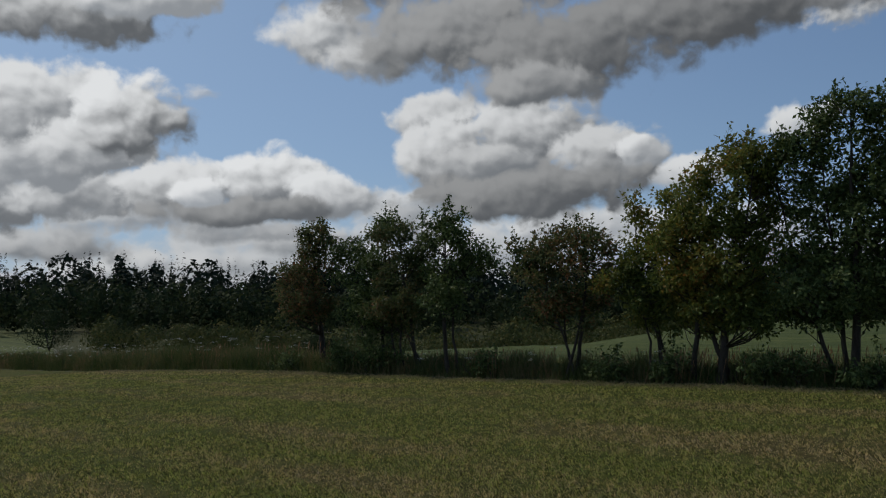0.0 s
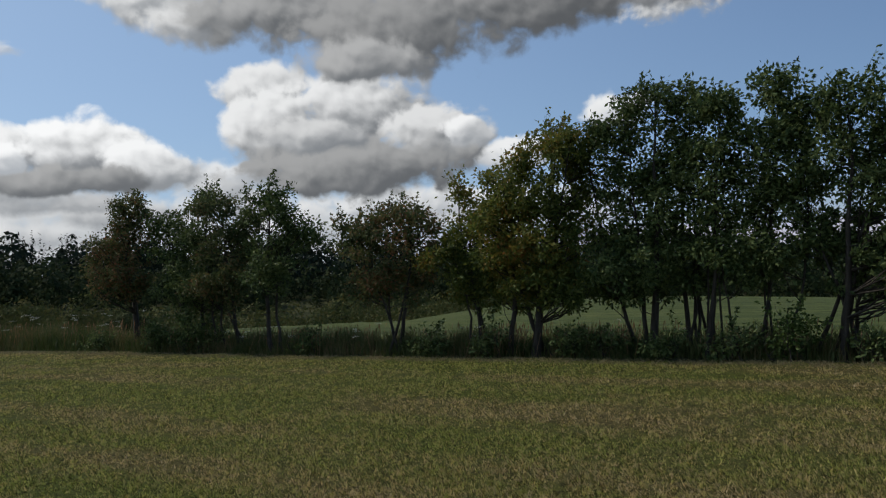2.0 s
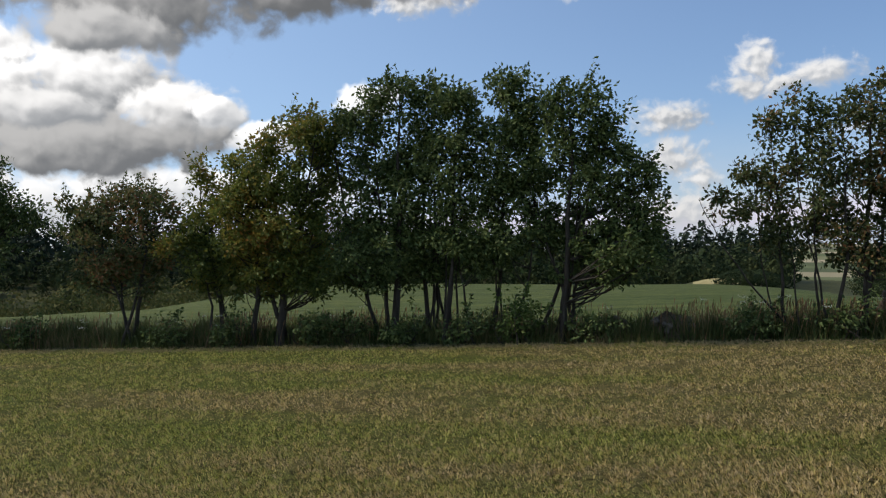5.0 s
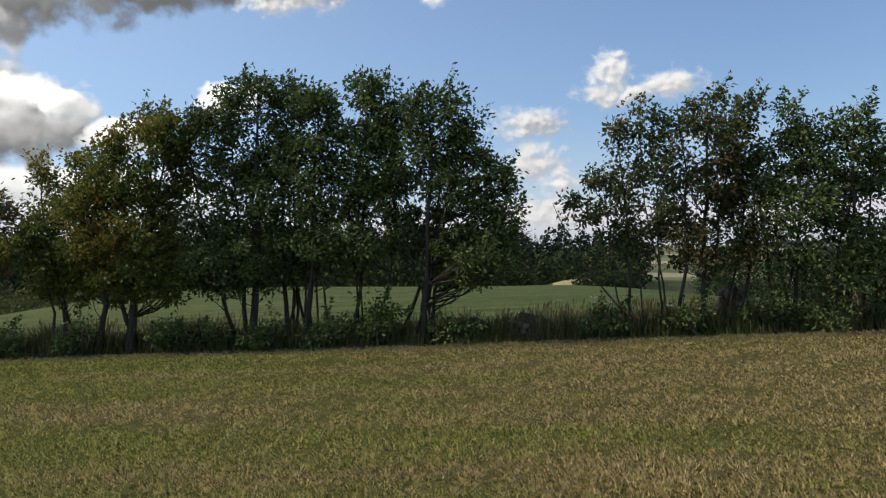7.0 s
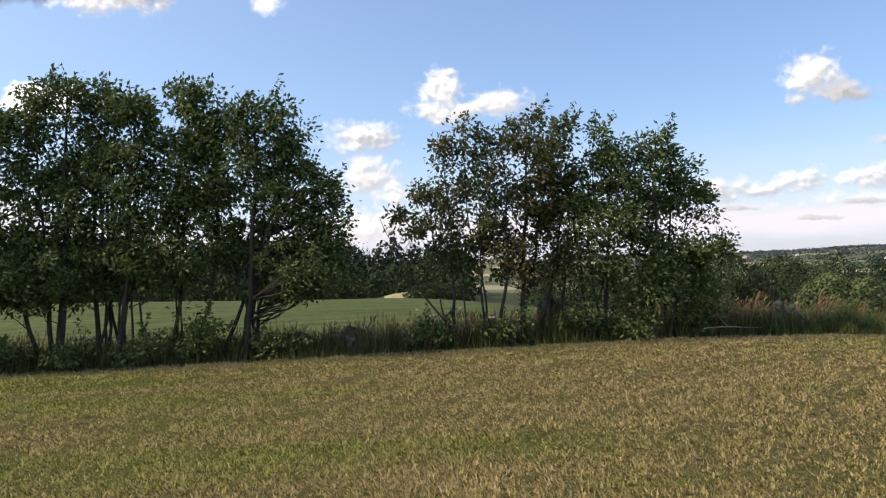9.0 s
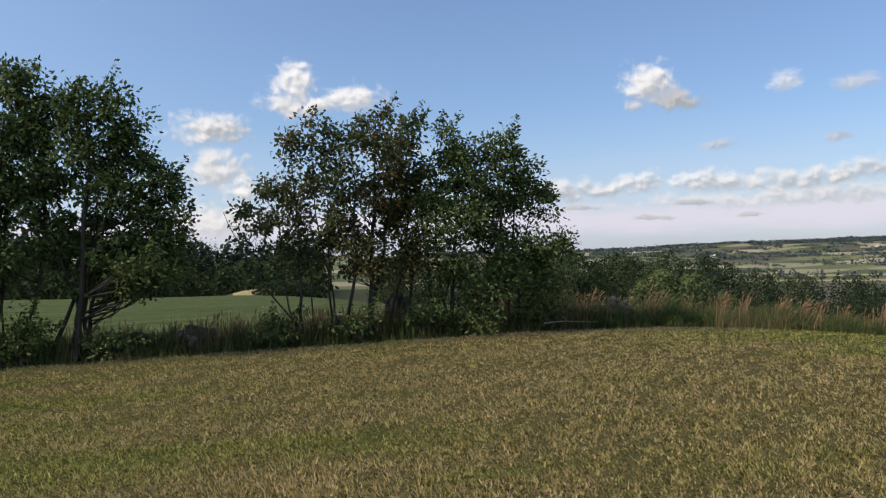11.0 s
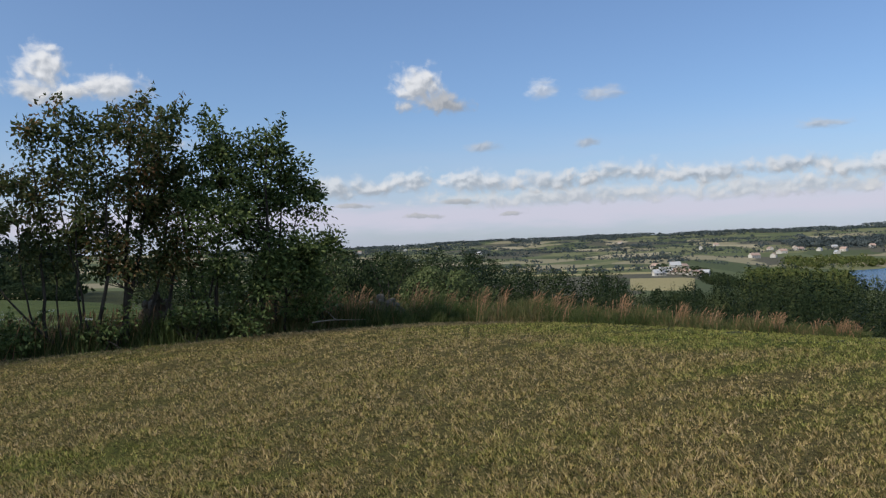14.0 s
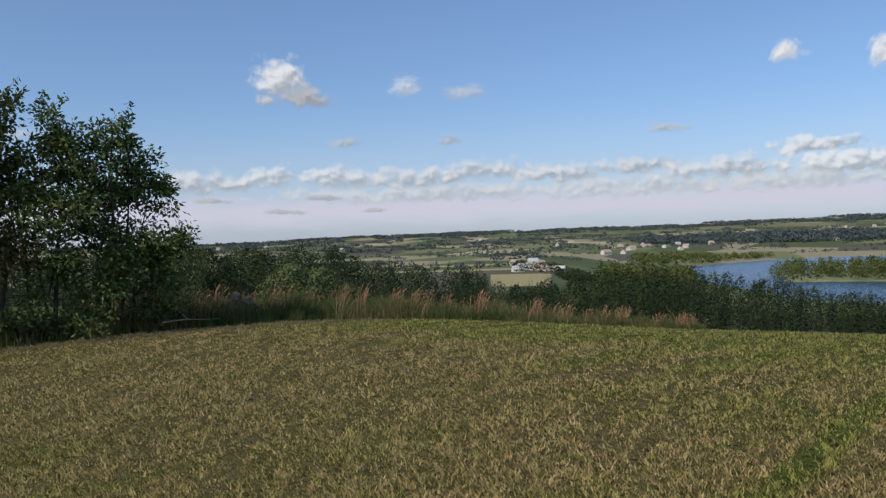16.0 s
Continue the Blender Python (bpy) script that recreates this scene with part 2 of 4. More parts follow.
def mown_field(k, pos, island):
    fine = k.noise(pos, 30.0, 4.0, 0.7)
    tuft = k.noise(pos, 17.0, 3.0, 0.65)
    dry = field_dryness(k, pos)
    green = k.mix(fine, (0.034, 0.046, 0.011, 1), (0.170, 0.195, 0.042, 1))
    straw = k.mix(fine, (0.058, 0.047, 0.020, 1), (0.250, 0.200, 0.088, 1))
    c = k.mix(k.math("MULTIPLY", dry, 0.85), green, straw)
    # dark soil and the shade between tussocks, put in as near-black spots
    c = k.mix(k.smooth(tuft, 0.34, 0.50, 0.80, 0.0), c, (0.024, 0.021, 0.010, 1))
    return {"colour": c, "rough": 0.95, "specular": 0.05, "height": k.math("ADD", k.math("MULTIPLY", fine, 0.7), tuft), "strength": 1.0, "depth": 0.12}


def stubble_blade(k, pos, island):
    pick = k.math("ADD", k.math("MULTIPLY_ADD", island, 0.42, -0.08), k.math("MULTIPLY", field_dryness(k, pos), 0.38))
    pick = k.math("ADD", pick, k.smooth(k.noise(pos, 11.0, 3.0, 0.65), 0.30, 0.70, -0.04, 0.34))
    c = k.ramp(pick, [(0.0, (0.150, 0.180, 0.038)), (0.22, (0.335, 0.370, 0.086)), (0.45, (0.44, 0.400, 0.130)), (0.65, (0.52, 0.405, 0.172)), (0.85, (0.60, 0.445, 0.225)), (1.0, (0.70, 0.55, 0.33))])
    # dead and shaded blades, thatch and shade between tussocks, put in as dark brown
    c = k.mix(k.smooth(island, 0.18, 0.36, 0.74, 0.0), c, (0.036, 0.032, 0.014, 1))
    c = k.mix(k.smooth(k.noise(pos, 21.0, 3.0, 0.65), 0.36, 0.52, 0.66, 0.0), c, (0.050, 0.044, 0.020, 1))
    # a windrow of greyed cuttings lies along the verge
    across = k.math("ADD", k.vec("DOT_PRODUCT", pos, (0.707, 0.707, 0)), k.math("MULTIPLY", k.noise(pos, 0.8, 2.0), 0.8))
    c = k.mix(k.smooth(across, 15.0, 15.6, 0.0, 0.7), c, (0.20, 0.165, 0.11, 1))
    return {"colour": c, "rough": 0.8, "specular": 0.1, "through": 0.38}


def back_field(k, pos, island):
    turn = k.add("ShaderNodeMapping", {"Vector": pos, "Rotation": (0, 0, radians(40))}).outputs[0]
    rows = k.noise(k.vec("MULTIPLY", turn, (0.03, 0.9, 1)), 1.0, 6.0, 0.7)
    fine = k.noise(pos, 1.6, 7.0, 0.75)
    c = k.ramp(k.math("ADD", k.math("MULTIPLY", rows, 0.6), k.math("MULTIPLY", fine, 0.4)), [(0.36, (0.018, 0.032, 0.008)), (0.5, (0.056, 0.074, 0.020)), (0.64, (0.115, 0.125, 0.038))])
    return {"colour": c, "rough": 0.9, "specular": 0.1, "height": fine, "strength": 0.6, "depth": 0.1}


def rough_ground(k, pos, island):
    c = k.ramp(k.noise(pos, 1.6, 5.0, 0.65), [(0.3, (0.022, 0.026, 0.010)), (0.55, (0.05, 0.055, 0.02)), (0.75, (0.085, 0.075, 0.035))])
    return {"colour": c, "rough": 0.95, "specular": 0.1}


def farmland(k, pos, island):
    wide = k.vec("MULTIPLY", pos, (1, 1, 0))
    bent = k.vec("ADD", wide, k.vec("MULTIPLY", k.vec("SUBTRACT", k.noise(wide, 0.002, 2.0, 0.5, True), (0.5, 0.5, 0.5)), (220, 220, 0)))
    turned = k.add("ShaderNodeMapping", {"Vector": bent, "Rotation": (0, 0, radians(20)), "Scale": (0.0042, 0.0095, 1)}).outputs[0]
    cell = k.add("ShaderNodeTexVoronoi", {"Vector": turned, "Scale": 1.0, "Randomness": 0.8}, feature="F1", distance="CHEBYCHEV")
    pick = k.add("ShaderNodeSeparateColor", {0: cell.outputs["Color"]}).outputs[0]
    # greens greyed somewhat, which puts distance haze into the field colours
    c = k.ramp(pick, [(0.0, (0.065, 0.085, 0.045)), (0.30, (0.10, 0.120, 0.060)), (0.48, (0.16, 0.165, 0.085)), (0.66, (0.27, 0.235, 0.155)), (0.78, (0.085, 0.08, 0.068)), (0.92, (0.36, 0.31, 0.21))])
    c.node.color_ramp.interpolation = "CONSTANT"
    grain = k.noise(k.vec("MULTIPLY", turned, (1, 6, 1)), 9.0, 4.0, 0.6)
    c = k.mix(0.2, c, k.ramp(grain, [(0.3, (0.05, 0.06, 0.022)), (0.7, (0.19, 0.185, 0.085))]))
    return {"colour": c, "rough": 0.95, "specular": 0.05}


def water(k, pos, island):
    wave = k.noise(k.vec("MULTIPLY", pos, (0.05, 0.2, 1)), 1.0, 4.0, 0.6)
    return {"colour": (0.02, 0.05, 0.085, 1), "rough": 0.25, "specular": 0.5, "height": wave, "strength": 0.8, "depth": 1.6}


def bark(k, pos, island):
    ridges = k.noise(k.vec("MULTIPLY", pos, (14, 14, 3)), 1.0, 5.0, 0.65)
    c = k.ramp(ridges, [(0.3, (0.022, 0.019, 0.015)), (0.6, (0.055, 0.048, 0.040)), (0.8, (0.11, 0.10, 0.085))])
    return {"colour": c, "rough": 0.9, "specular": 0.15, "height": ridges, "strength": 0.7, "depth": 0.02}


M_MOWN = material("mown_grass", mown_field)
M_BACK = material("green_field", back_field)
M_ROUGH = material("rough_ground", rough_ground)
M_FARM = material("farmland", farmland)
M_WATER = material("lake_water", water)
M_BARK = material("bark", bark)
M_SHORE = material("shore_reeds", lambda k, pos, i: {"colour": k.ramp(k.noise(pos, 0.08, 4.0), [(0.3, (0.09, 0.12, 0.04)), (0.7, (0.24, 0.23, 0.12))]), "rough": 0.95})
M_SAND = material("sandy_stubble", lambda k, pos, i: {"colour": k.ramp(k.noise(pos, 0.8, 4.0), [(0.3, (0.21, 0.18, 0.075)), (0.7, (0.32, 0.27, 0.13))]), "rough": 0.95})
GREENS = [(0.0, (0.032, 0.053, 0.018)), (0.35, (0.062, 0.095, 0.030)), (0.65, (0.095, 0.132, 0.042)), (1.0, (0.15, 0.185, 0.065))]
M_LEAF = leaf_material("leaves_green", GREENS, 0.24)
M_LEAF_TURNING = leaf_material("leaves_turning", [(0.0, (0.038, 0.060, 0.018)), (0.4, (0.090, 0.120, 0.028)), (0.66, (0.155, 0.160, 0.034)), (0.84, (0.24, 0.170, 0.036)), (1.0, (0.27, 0.10, 0.034))], 0.36, 0.5)
M_LEAF_MUTED = leaf_material("leaves_muted", [(0.0, (0.034, 0.052, 0.021)), (0.4, (0.068, 0.092, 0.034)), (0.62, (0.105, 0.112, 0.042)), (0.8, (0.165, 0.110, 0.048)), (1.0, (0.21, 0.085, 0.045))], patch=0.4)
M_SCRUB = leaf_material("scrub_leaves", [(0.0, (0.036, 0.050, 0.018)), (0.5, (0.070, 0.082, 0.028)), (1.0, (0.125, 0.105, 0.036))], 0.2, 0.5, 0.85, 0.08)
M_LEAF_FRESH = leaf_material("leaves_fresh", [(0.0, (0.035, 0.062, 0.016)), (0.6, (0.075, 0.12, 0.03)), (1.0, (0.11, 0.15, 0.045))])
M_BLADE = leaf_material("verge_blades", [(0.0, (0.028, 0.046, 0.013)), (0.4, (0.062, 0.086, 0.025)), (0.68, (0.105, 0.108, 0.040)), (0.88, (0.17, 0.130, 0.062)), (1.0, (0.26, 0.19, 0.105))], 0.3, 0.5)
M_STRAW = leaf_material("dry_grass_stems", [(0.0, (0.095, 0.072, 0.035)), (0.4, (0.18, 0.115, 0.058)), (0.75, (0.29, 0.155, 0.085)), (1.0, (0.37, 0.24, 0.15))], 0.25, 0.4)
M_WILLOW = leaf_material("willow_leaves", [(0.0, (0.045, 0.066, 0.026)), (0.5, (0.085, 0.112, 0.042)), (1.0, (0.145, 0.165, 0.075))], 0.25, rough=0.85, specular=0.08)
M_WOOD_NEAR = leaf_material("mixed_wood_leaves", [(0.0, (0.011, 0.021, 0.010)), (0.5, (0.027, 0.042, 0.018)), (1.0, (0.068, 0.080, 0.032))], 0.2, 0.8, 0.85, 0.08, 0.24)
# aerial haze over the far woods is put into these blue-grey leaf colours
M_FAR_HAZED = leaf_material("far_leaves_hazed", [(0.0, (0.046, 0.062, 0.068)), (0.5, (0.066, 0.084, 0.088)), (1.0, (0.096, 0.112, 0.104))], 0.1, 0.0, 0.9, 0.05)
M_STONE = material("field_stone", lambda k, pos, i: {"colour": k.mix(k.noise(pos, 9.0, 5.0), k.ramp(i, [(0.0, (0.045, 0.038, 0.032)), (0.6, (0.09, 0.076, 0.066)), (1.0, (0.15, 0.125, 0.11))]), (0.075, 0.07, 0.045, 1)), "rough": 0.9, "height": k.noise(pos, 22.0, 4.0), "strength": 0.6})
M_SOIL = material("overgrown_soil", lambda k, pos, i: {"colour": k.ramp(k.noise(pos, 12.0, 5.0, 0.65), [(0.3, (0.035, 0.027, 0.017)), (0.6, (0.085, 0.063, 0.038)), (0.8, (0.11, 0.09, 0.05))]), "rough": 0.95, "height": k.noise(pos, 18.0, 4.0), "strength": 0.9, "depth": 0.04})
M_PLASTER = material("pale_plaster", lambda k, pos, i: {"colour": k.mix(k.noise(pos, 0.6, 3.0), (0.62, 0.59, 0.54, 1), (0.46, 0.43, 0.38, 1)), "rough": 0.9})
M_TILE = material("roof_tiles", lambda k, pos, i: {"colour": k.mix(k.noise(pos, 0.9, 4.0), (0.30, 0.19, 0.15, 1), (0.46, 0.36, 0.30, 1)), "rough": 0.85})
M_SHEET = material("grey_sheet_roof", lambda k, pos, i: {"colour": k.mix(k.noise(pos, 0.7, 4.0), (0.32, 0.33, 0.35, 1), (0.50, 0.50, 0.50, 1)), "rough": 0.6})
M_GLASS = material("window_glass", lambda k, pos, i: {"colour": (0.03, 0.035, 0.045, 1), "rough": 0.1, "specular": 0.6})
M_DEADWOOD = material("bleached_wood", lambda k, pos, i: {"colour": k.mix(k.noise(k.vec("MULTIPLY", pos, (30, 30, 4)), 1.0, 4.0), (0.12, 0.10, 0.08, 1), (0.30, 0.27, 0.22, 1)), "rough": 0.85})
M_UMBEL = leaf_material("white_flowers", [(0.0, (0.45, 0.45, 0.38)), (1.0, (0.75, 0.74, 0.68))], 0.2)
M_SPRUCE = leaf_material("spruce_needles", [(0.0, (0.010, 0.018, 0.013)), (0.5, (0.018, 0.030, 0.019)), (1.0, (0.032, 0.046, 0.026))], 0.08, rough=0.85, specular=0.08)
# sunlight on the grove and lakeside trees, put in as brighter leaf greens
M_WOOD_SUN = leaf_material("sunlit_wood_leaves", [(0.0, (0.045, 0.066, 0.020)), (0.5, (0.085, 0.105, 0.032)), (1.0, (0.14, 0.145, 0.048))], 0.2, rough=0.85, specular=0.08)
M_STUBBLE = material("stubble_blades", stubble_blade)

# ---- ground ----
ROOT2 = math.sqrt(0.5)
HEDGE = 16.5  # metres from the first eye to the hedge, which runs at 45 degrees to the first view


def on_line(s, n):
    """The plan's point s metres along the hedge and n metres out from the first eye."""
    return ROOT2 * (n + s), ROOT2 * (n - s)


LAND_D = (40, 80, 150, 250, 400, 700, 1000, 1500, 2500, 4800)
LAND = {
    -28: (-0.8, -1.5, -2.6, 1.2, 4, 9, 12, 18, 25, 40),
    0: (-0.45, -3.5, -8, -2, 3, 8, 12, 15, 20, 30),
    22: (-0.4, -0.75, -6, -4, 1, 6, 11, 15, 20, 30),
    45: (-0.4, -1.45, -6, -8.5, -9, -7, 0, 6, 10, 18),
    68: (-0.9, -4, -9, -12, -15, -20, -22, -20, -10, 8),
    85: (-2.5, -8, -14, -18, -21, -26, -28, -26, -12, 32),
    92: (-3, -9, -14.5, -19, -22, -26, -27, -25, -11, 32),
    98: (-3.5, -9.5, -15, -20, -27, -38, -39, -30, -10, 33),
    112: (-4, -10, -17, -25, -36, -46, -46, -36, -6, 50),
}
LAKE_Z = -40.0


def blend(x, low, high):
    t = np.clip((x - low) / (high - low), 0, 1)
    return t * t * (3 - 2 * t)


def land(x, y):
    """Height of the ground, for arrays of x and y."""
    x, y = np.asarray(x, float), np.asarray(y, float)
    d = np.hypot(x, y)
    az = np.degrees(np.arctan2(x, y))
    s, n = (x - y) * ROOT2, (x + y) * ROOT2
    near = np.where(s > -16, 0.0145 * s, -0.232 + 0.006 * (s + 16)) - 0.005 * n
    over = np.maximum(s - 6.0 + np.where(n > 9, 0.10, 0.32) * (n - 9), 0)
    near = near - np.where(over < 22, 0.0062 * over ** 2, 0.0062 * 22 ** 2 + 0.27 * (over - 22))
    keys = sorted(LAND)
    ring = np.array([[np.interp(v, np.log(LAND_D), LAND[a]) for a in keys] for v in np.linspace(math.log(30), math.log(4800), 160)])
    u = np.clip((np.log(np.maximum(d, 30)) - math.log(30)) / (math.log(4800) - math.log(30)) * 159, 0, 158.999)
    i = u.astype(int)
    cols = keys + [keys[0] + 360]
    aa = np.where(az < keys[0], az + 360, az)
    j = np.clip(np.searchsorted(cols, aa, side="right") - 1, 0, len(keys) - 1)
    left = np.array(cols)[j]
    right = np.array(cols)[j + 1]
    w = blend(aa, left, right)
    jn = (j + 1) % len(keys)
    row0 = ring[i, j] * (1 - w) + ring[i, jn] * w
    row1 = ring[i + 1, j] * (1 - w) + ring[i + 1, jn] * w
    far = row0 + (row1 - row0) * (u - i)
    # a wooded tongue of land in the lake
    tongue = blend(az, 106.6, 108.5) * blend(d, 670, 690) * (1 - blend(d, 830, 900)) * (1 - blend(az, 150, 160))
    far = far + tongue * (LAKE_Z + 1.6 - far)
    # low knolls in the distance
    swell = np.sin(x * 0.0041 + 1.3) * np.sin(y * 0.0053 + 0.4) + 0.6 * np.sin(x * 0.009 + y * 0.006)
    far = far + swell * 5 * blend(d, 1500, 3500)
    # a sandy rise with a track, beyond the field behind the hedge
    far = far + 2.7 * np.exp(-((x - 100) ** 2 + (y - 90) ** 2) / (2 * 6.0 ** 2))
    t = blend(d, 26, 44)
    return near * (1 - t) + far * t


def net(name, verts, faces, material_, smooth=True):
    """A mesh from arrays: faces is one array, or a list of arrays of the same width each."""
    me = bpy.data.meshes.new(name)
    groups = faces if isinstance(faces, list) else [faces]
    verts = np.ascontiguousarray(verts, np.float32)
    me.vertices.add(len(verts))
    me.vertices.foreach_set("co", verts.ravel())
    loops = np.concatenate([g.ravel() for g in groups]).astype(np.int32)
    sizes = np.concatenate([np.full(len(g), g.shape[1]) for g in groups]).astype(np.int32)
    starts = np.concatenate([[0], np.cumsum(sizes)[:-1]]).astype(np.int32)
    me.loops.add(len(loops))
    me.loops.foreach_set("vertex_index", loops)
    me.polygons.add(len(sizes))
    me.polygons.foreach_set("loop_start", starts)
    me.polygons.foreach_set("use_smooth", np.full(len(sizes), smooth))
    for m in (material_ if isinstance(material_, (list, tuple)) else [material_]):
        me.materials.append(m)
    me.update()
    me.validate()
    return me


def part(name, me, parent, label=""):
    ob = new(name, me)
    ob.parent = parent
    if label:
        ob["label"] = label
    return ob


def ground():
    d = np.concatenate([np.linspace(0.6, 60, 130), np.geomspace(60.8, 4850, 130)])
    az = np.concatenate([np.arange(-45, 130, 0.7), np.arange(130, 315, 5)])
    dd, aa = np.meshgrid(d, np.radians(az), indexing="ij")
    x, y = dd * np.sin(aa), dd * np.cos(aa)
    z = land(x, y)
    rng = np.random.default_rng(4)
    z = z + np.where(dd < 60, 0.012, 0.0) * np.clip((dd - 2) / 4, 0, 1) * rng.standard_normal(z.shape)
    nr, na = x.shape
    i = np.arange(nr * na).reshape(nr, na)
    a, b = i[:-1], i[1:]
    quads = np.stack([a, np.roll(a, -1, 1), np.roll(b, -1, 1), b], -1).reshape(-1, 4)
    verts = np.stack([x, y, z], -1).reshape(-1, 3)
    hub = len(verts)
    verts = np.vstack([verts, [[0, 0, 0]]])
    tris = np.stack([np.full(na, hub), np.roll(i[0], -1), i[0]], -1)
    me = net("ground", verts, [quads, tris], [M_MOWN, M_BACK, M_ROUGH, M_FARM, M_SHORE, M_SAND])
    c = verts[quads].mean(1)
    s, n, r = (c[:, 0] - c[:, 1]) * ROOT2, (c[:, 0] + c[:, 1]) * ROOT2, np.hypot(c[:, 0], c[:, 1])
    az_c = np.degrees(np.arctan2(c[:, 0], c[:, 1]))
    kind = np.where(r > 330, 3, 2)
    kind[(n > 18.2) & (r < 105) & (s < 12) & (az_c > -8)] = 1
    kind[(r < 260) & (az_c < -25.5) & (az_c > -60) & (n > 15)] = 1
    kind[(n > 15.7) & (n < 18.2) & (s < 12)] = 2
    kind[(n <= 15.7) & (s < 12.5) & (r < 200)] = 0
    kind[(r > 640) & (r < 930) & (az_c > 105) & (az_c < 165) & (c[:, 2] > LAKE_Z - 1)] = 4
    kind[np.hypot(c[:, 0] - 99, c[:, 1] - 89) < 5] = 5
    kind[(r > 400) & (r < 600) & (az_c > 88.6) & (az_c < 93.0)] = 5
    kind[(r > 690) & (r < 740) & (az_c > 81.5) & (az_c < 90.0)] = 5
    kind[(r > 850) & (r < 930) & (az_c > 79.0) & (az_c < 91.5)] = 5
    me.polygons.foreach_set("material_index", np.concatenate([kind, np.zeros(len(tris))]).astype(np.int32))
    return tagged(new("ground", me), "rolling farmland with a mown grass field on a hilltop", "ground", kind="structure")


ground()


def lake():
    az, d = np.radians(np.linspace(98, 170, 60)), np.geomspace(420, 1700, 30)
    dd, aa = np.meshgrid(d, az, indexing="ij")
    v = np.stack([dd * np.sin(aa), dd * np.cos(aa), np.full(dd.shape, LAKE_Z)], -1).reshape(-1, 3)
    i = np.arange(len(v)).reshape(dd.shape)
    q = np.stack([i[:-1, :-1], i[:-1, 1:], i[1:, 1:], i[1:, :-1]], -1).reshape(-1, 4)
    tagged(new("water", net("water", v, q, M_WATER)), "blue rippled lake in the valley", "lake", kind="structure")


lake()

# ---- plants ----
def unit(v):
    return v / np.maximum(np.linalg.norm(v, axis=-1, keepdims=True), 1e-9)


def leaves(rng, at, length, width, axis=None):
    """One folded leaf at each point, along axis or any way: verts and quads."""
    n = len(at)
    if axis is None:
        axis = unit(rng.standard_normal((n, 3)))
    side = unit(np.cross(axis, rng.standard_normal((n, 3))))
    up = np.cross(side, axis)
    ln = (length * rng.uniform(0.6, 1.25, n))[:, None]
    wd = (width * rng.uniform(0.7, 1.2, n))[:, None]
    v = np.stack([at, at + axis * ln * 0.45 + side * wd + up * wd * 0.35, at + axis * ln, at + axis * ln * 0.45 - side * wd + up * wd * 0.35], 1)
    return v.reshape(-1, 3), np.arange(4 * n).reshape(n, 4)


def tubes(lines, sides=6):
    """Tapered tubes along lines of (points, radii): verts and quads."""
    verts, quads, base = [], [], 0
    ring = np.arange(sides) / sides * 2 * math.pi
    for pts, rad in lines:
        pts, rad = np.asarray(pts, float), np.asarray(rad, float)
        t = unit(np.gradient(pts, axis=0))
        ref = np.where(np.abs(t[:, 2:]) > 0.9, [[1.0, 0, 0]], [[0, 0, 1.0]])
        a = unit(np.cross(t, ref))
        b = np.cross(t, a)
        v = pts[:, None] + rad[:, None, None] * (a[:, None] * np.cos(ring)[None, :, None] + b[:, None] * np.sin(ring)[None, :, None])
        i = base + np.arange(len(pts) * sides).reshape(len(pts), sides)
        p, q = i[:-1], i[1:]
        quads.append(np.stack([p, np.roll(p, -1, 1), np.roll(q, -1, 1), q], -1).reshape(-1, 4))
        verts.append(v.reshape(-1, 3))
        base += len(pts) * sides
    return np.vstack(verts), np.vstack(quads)


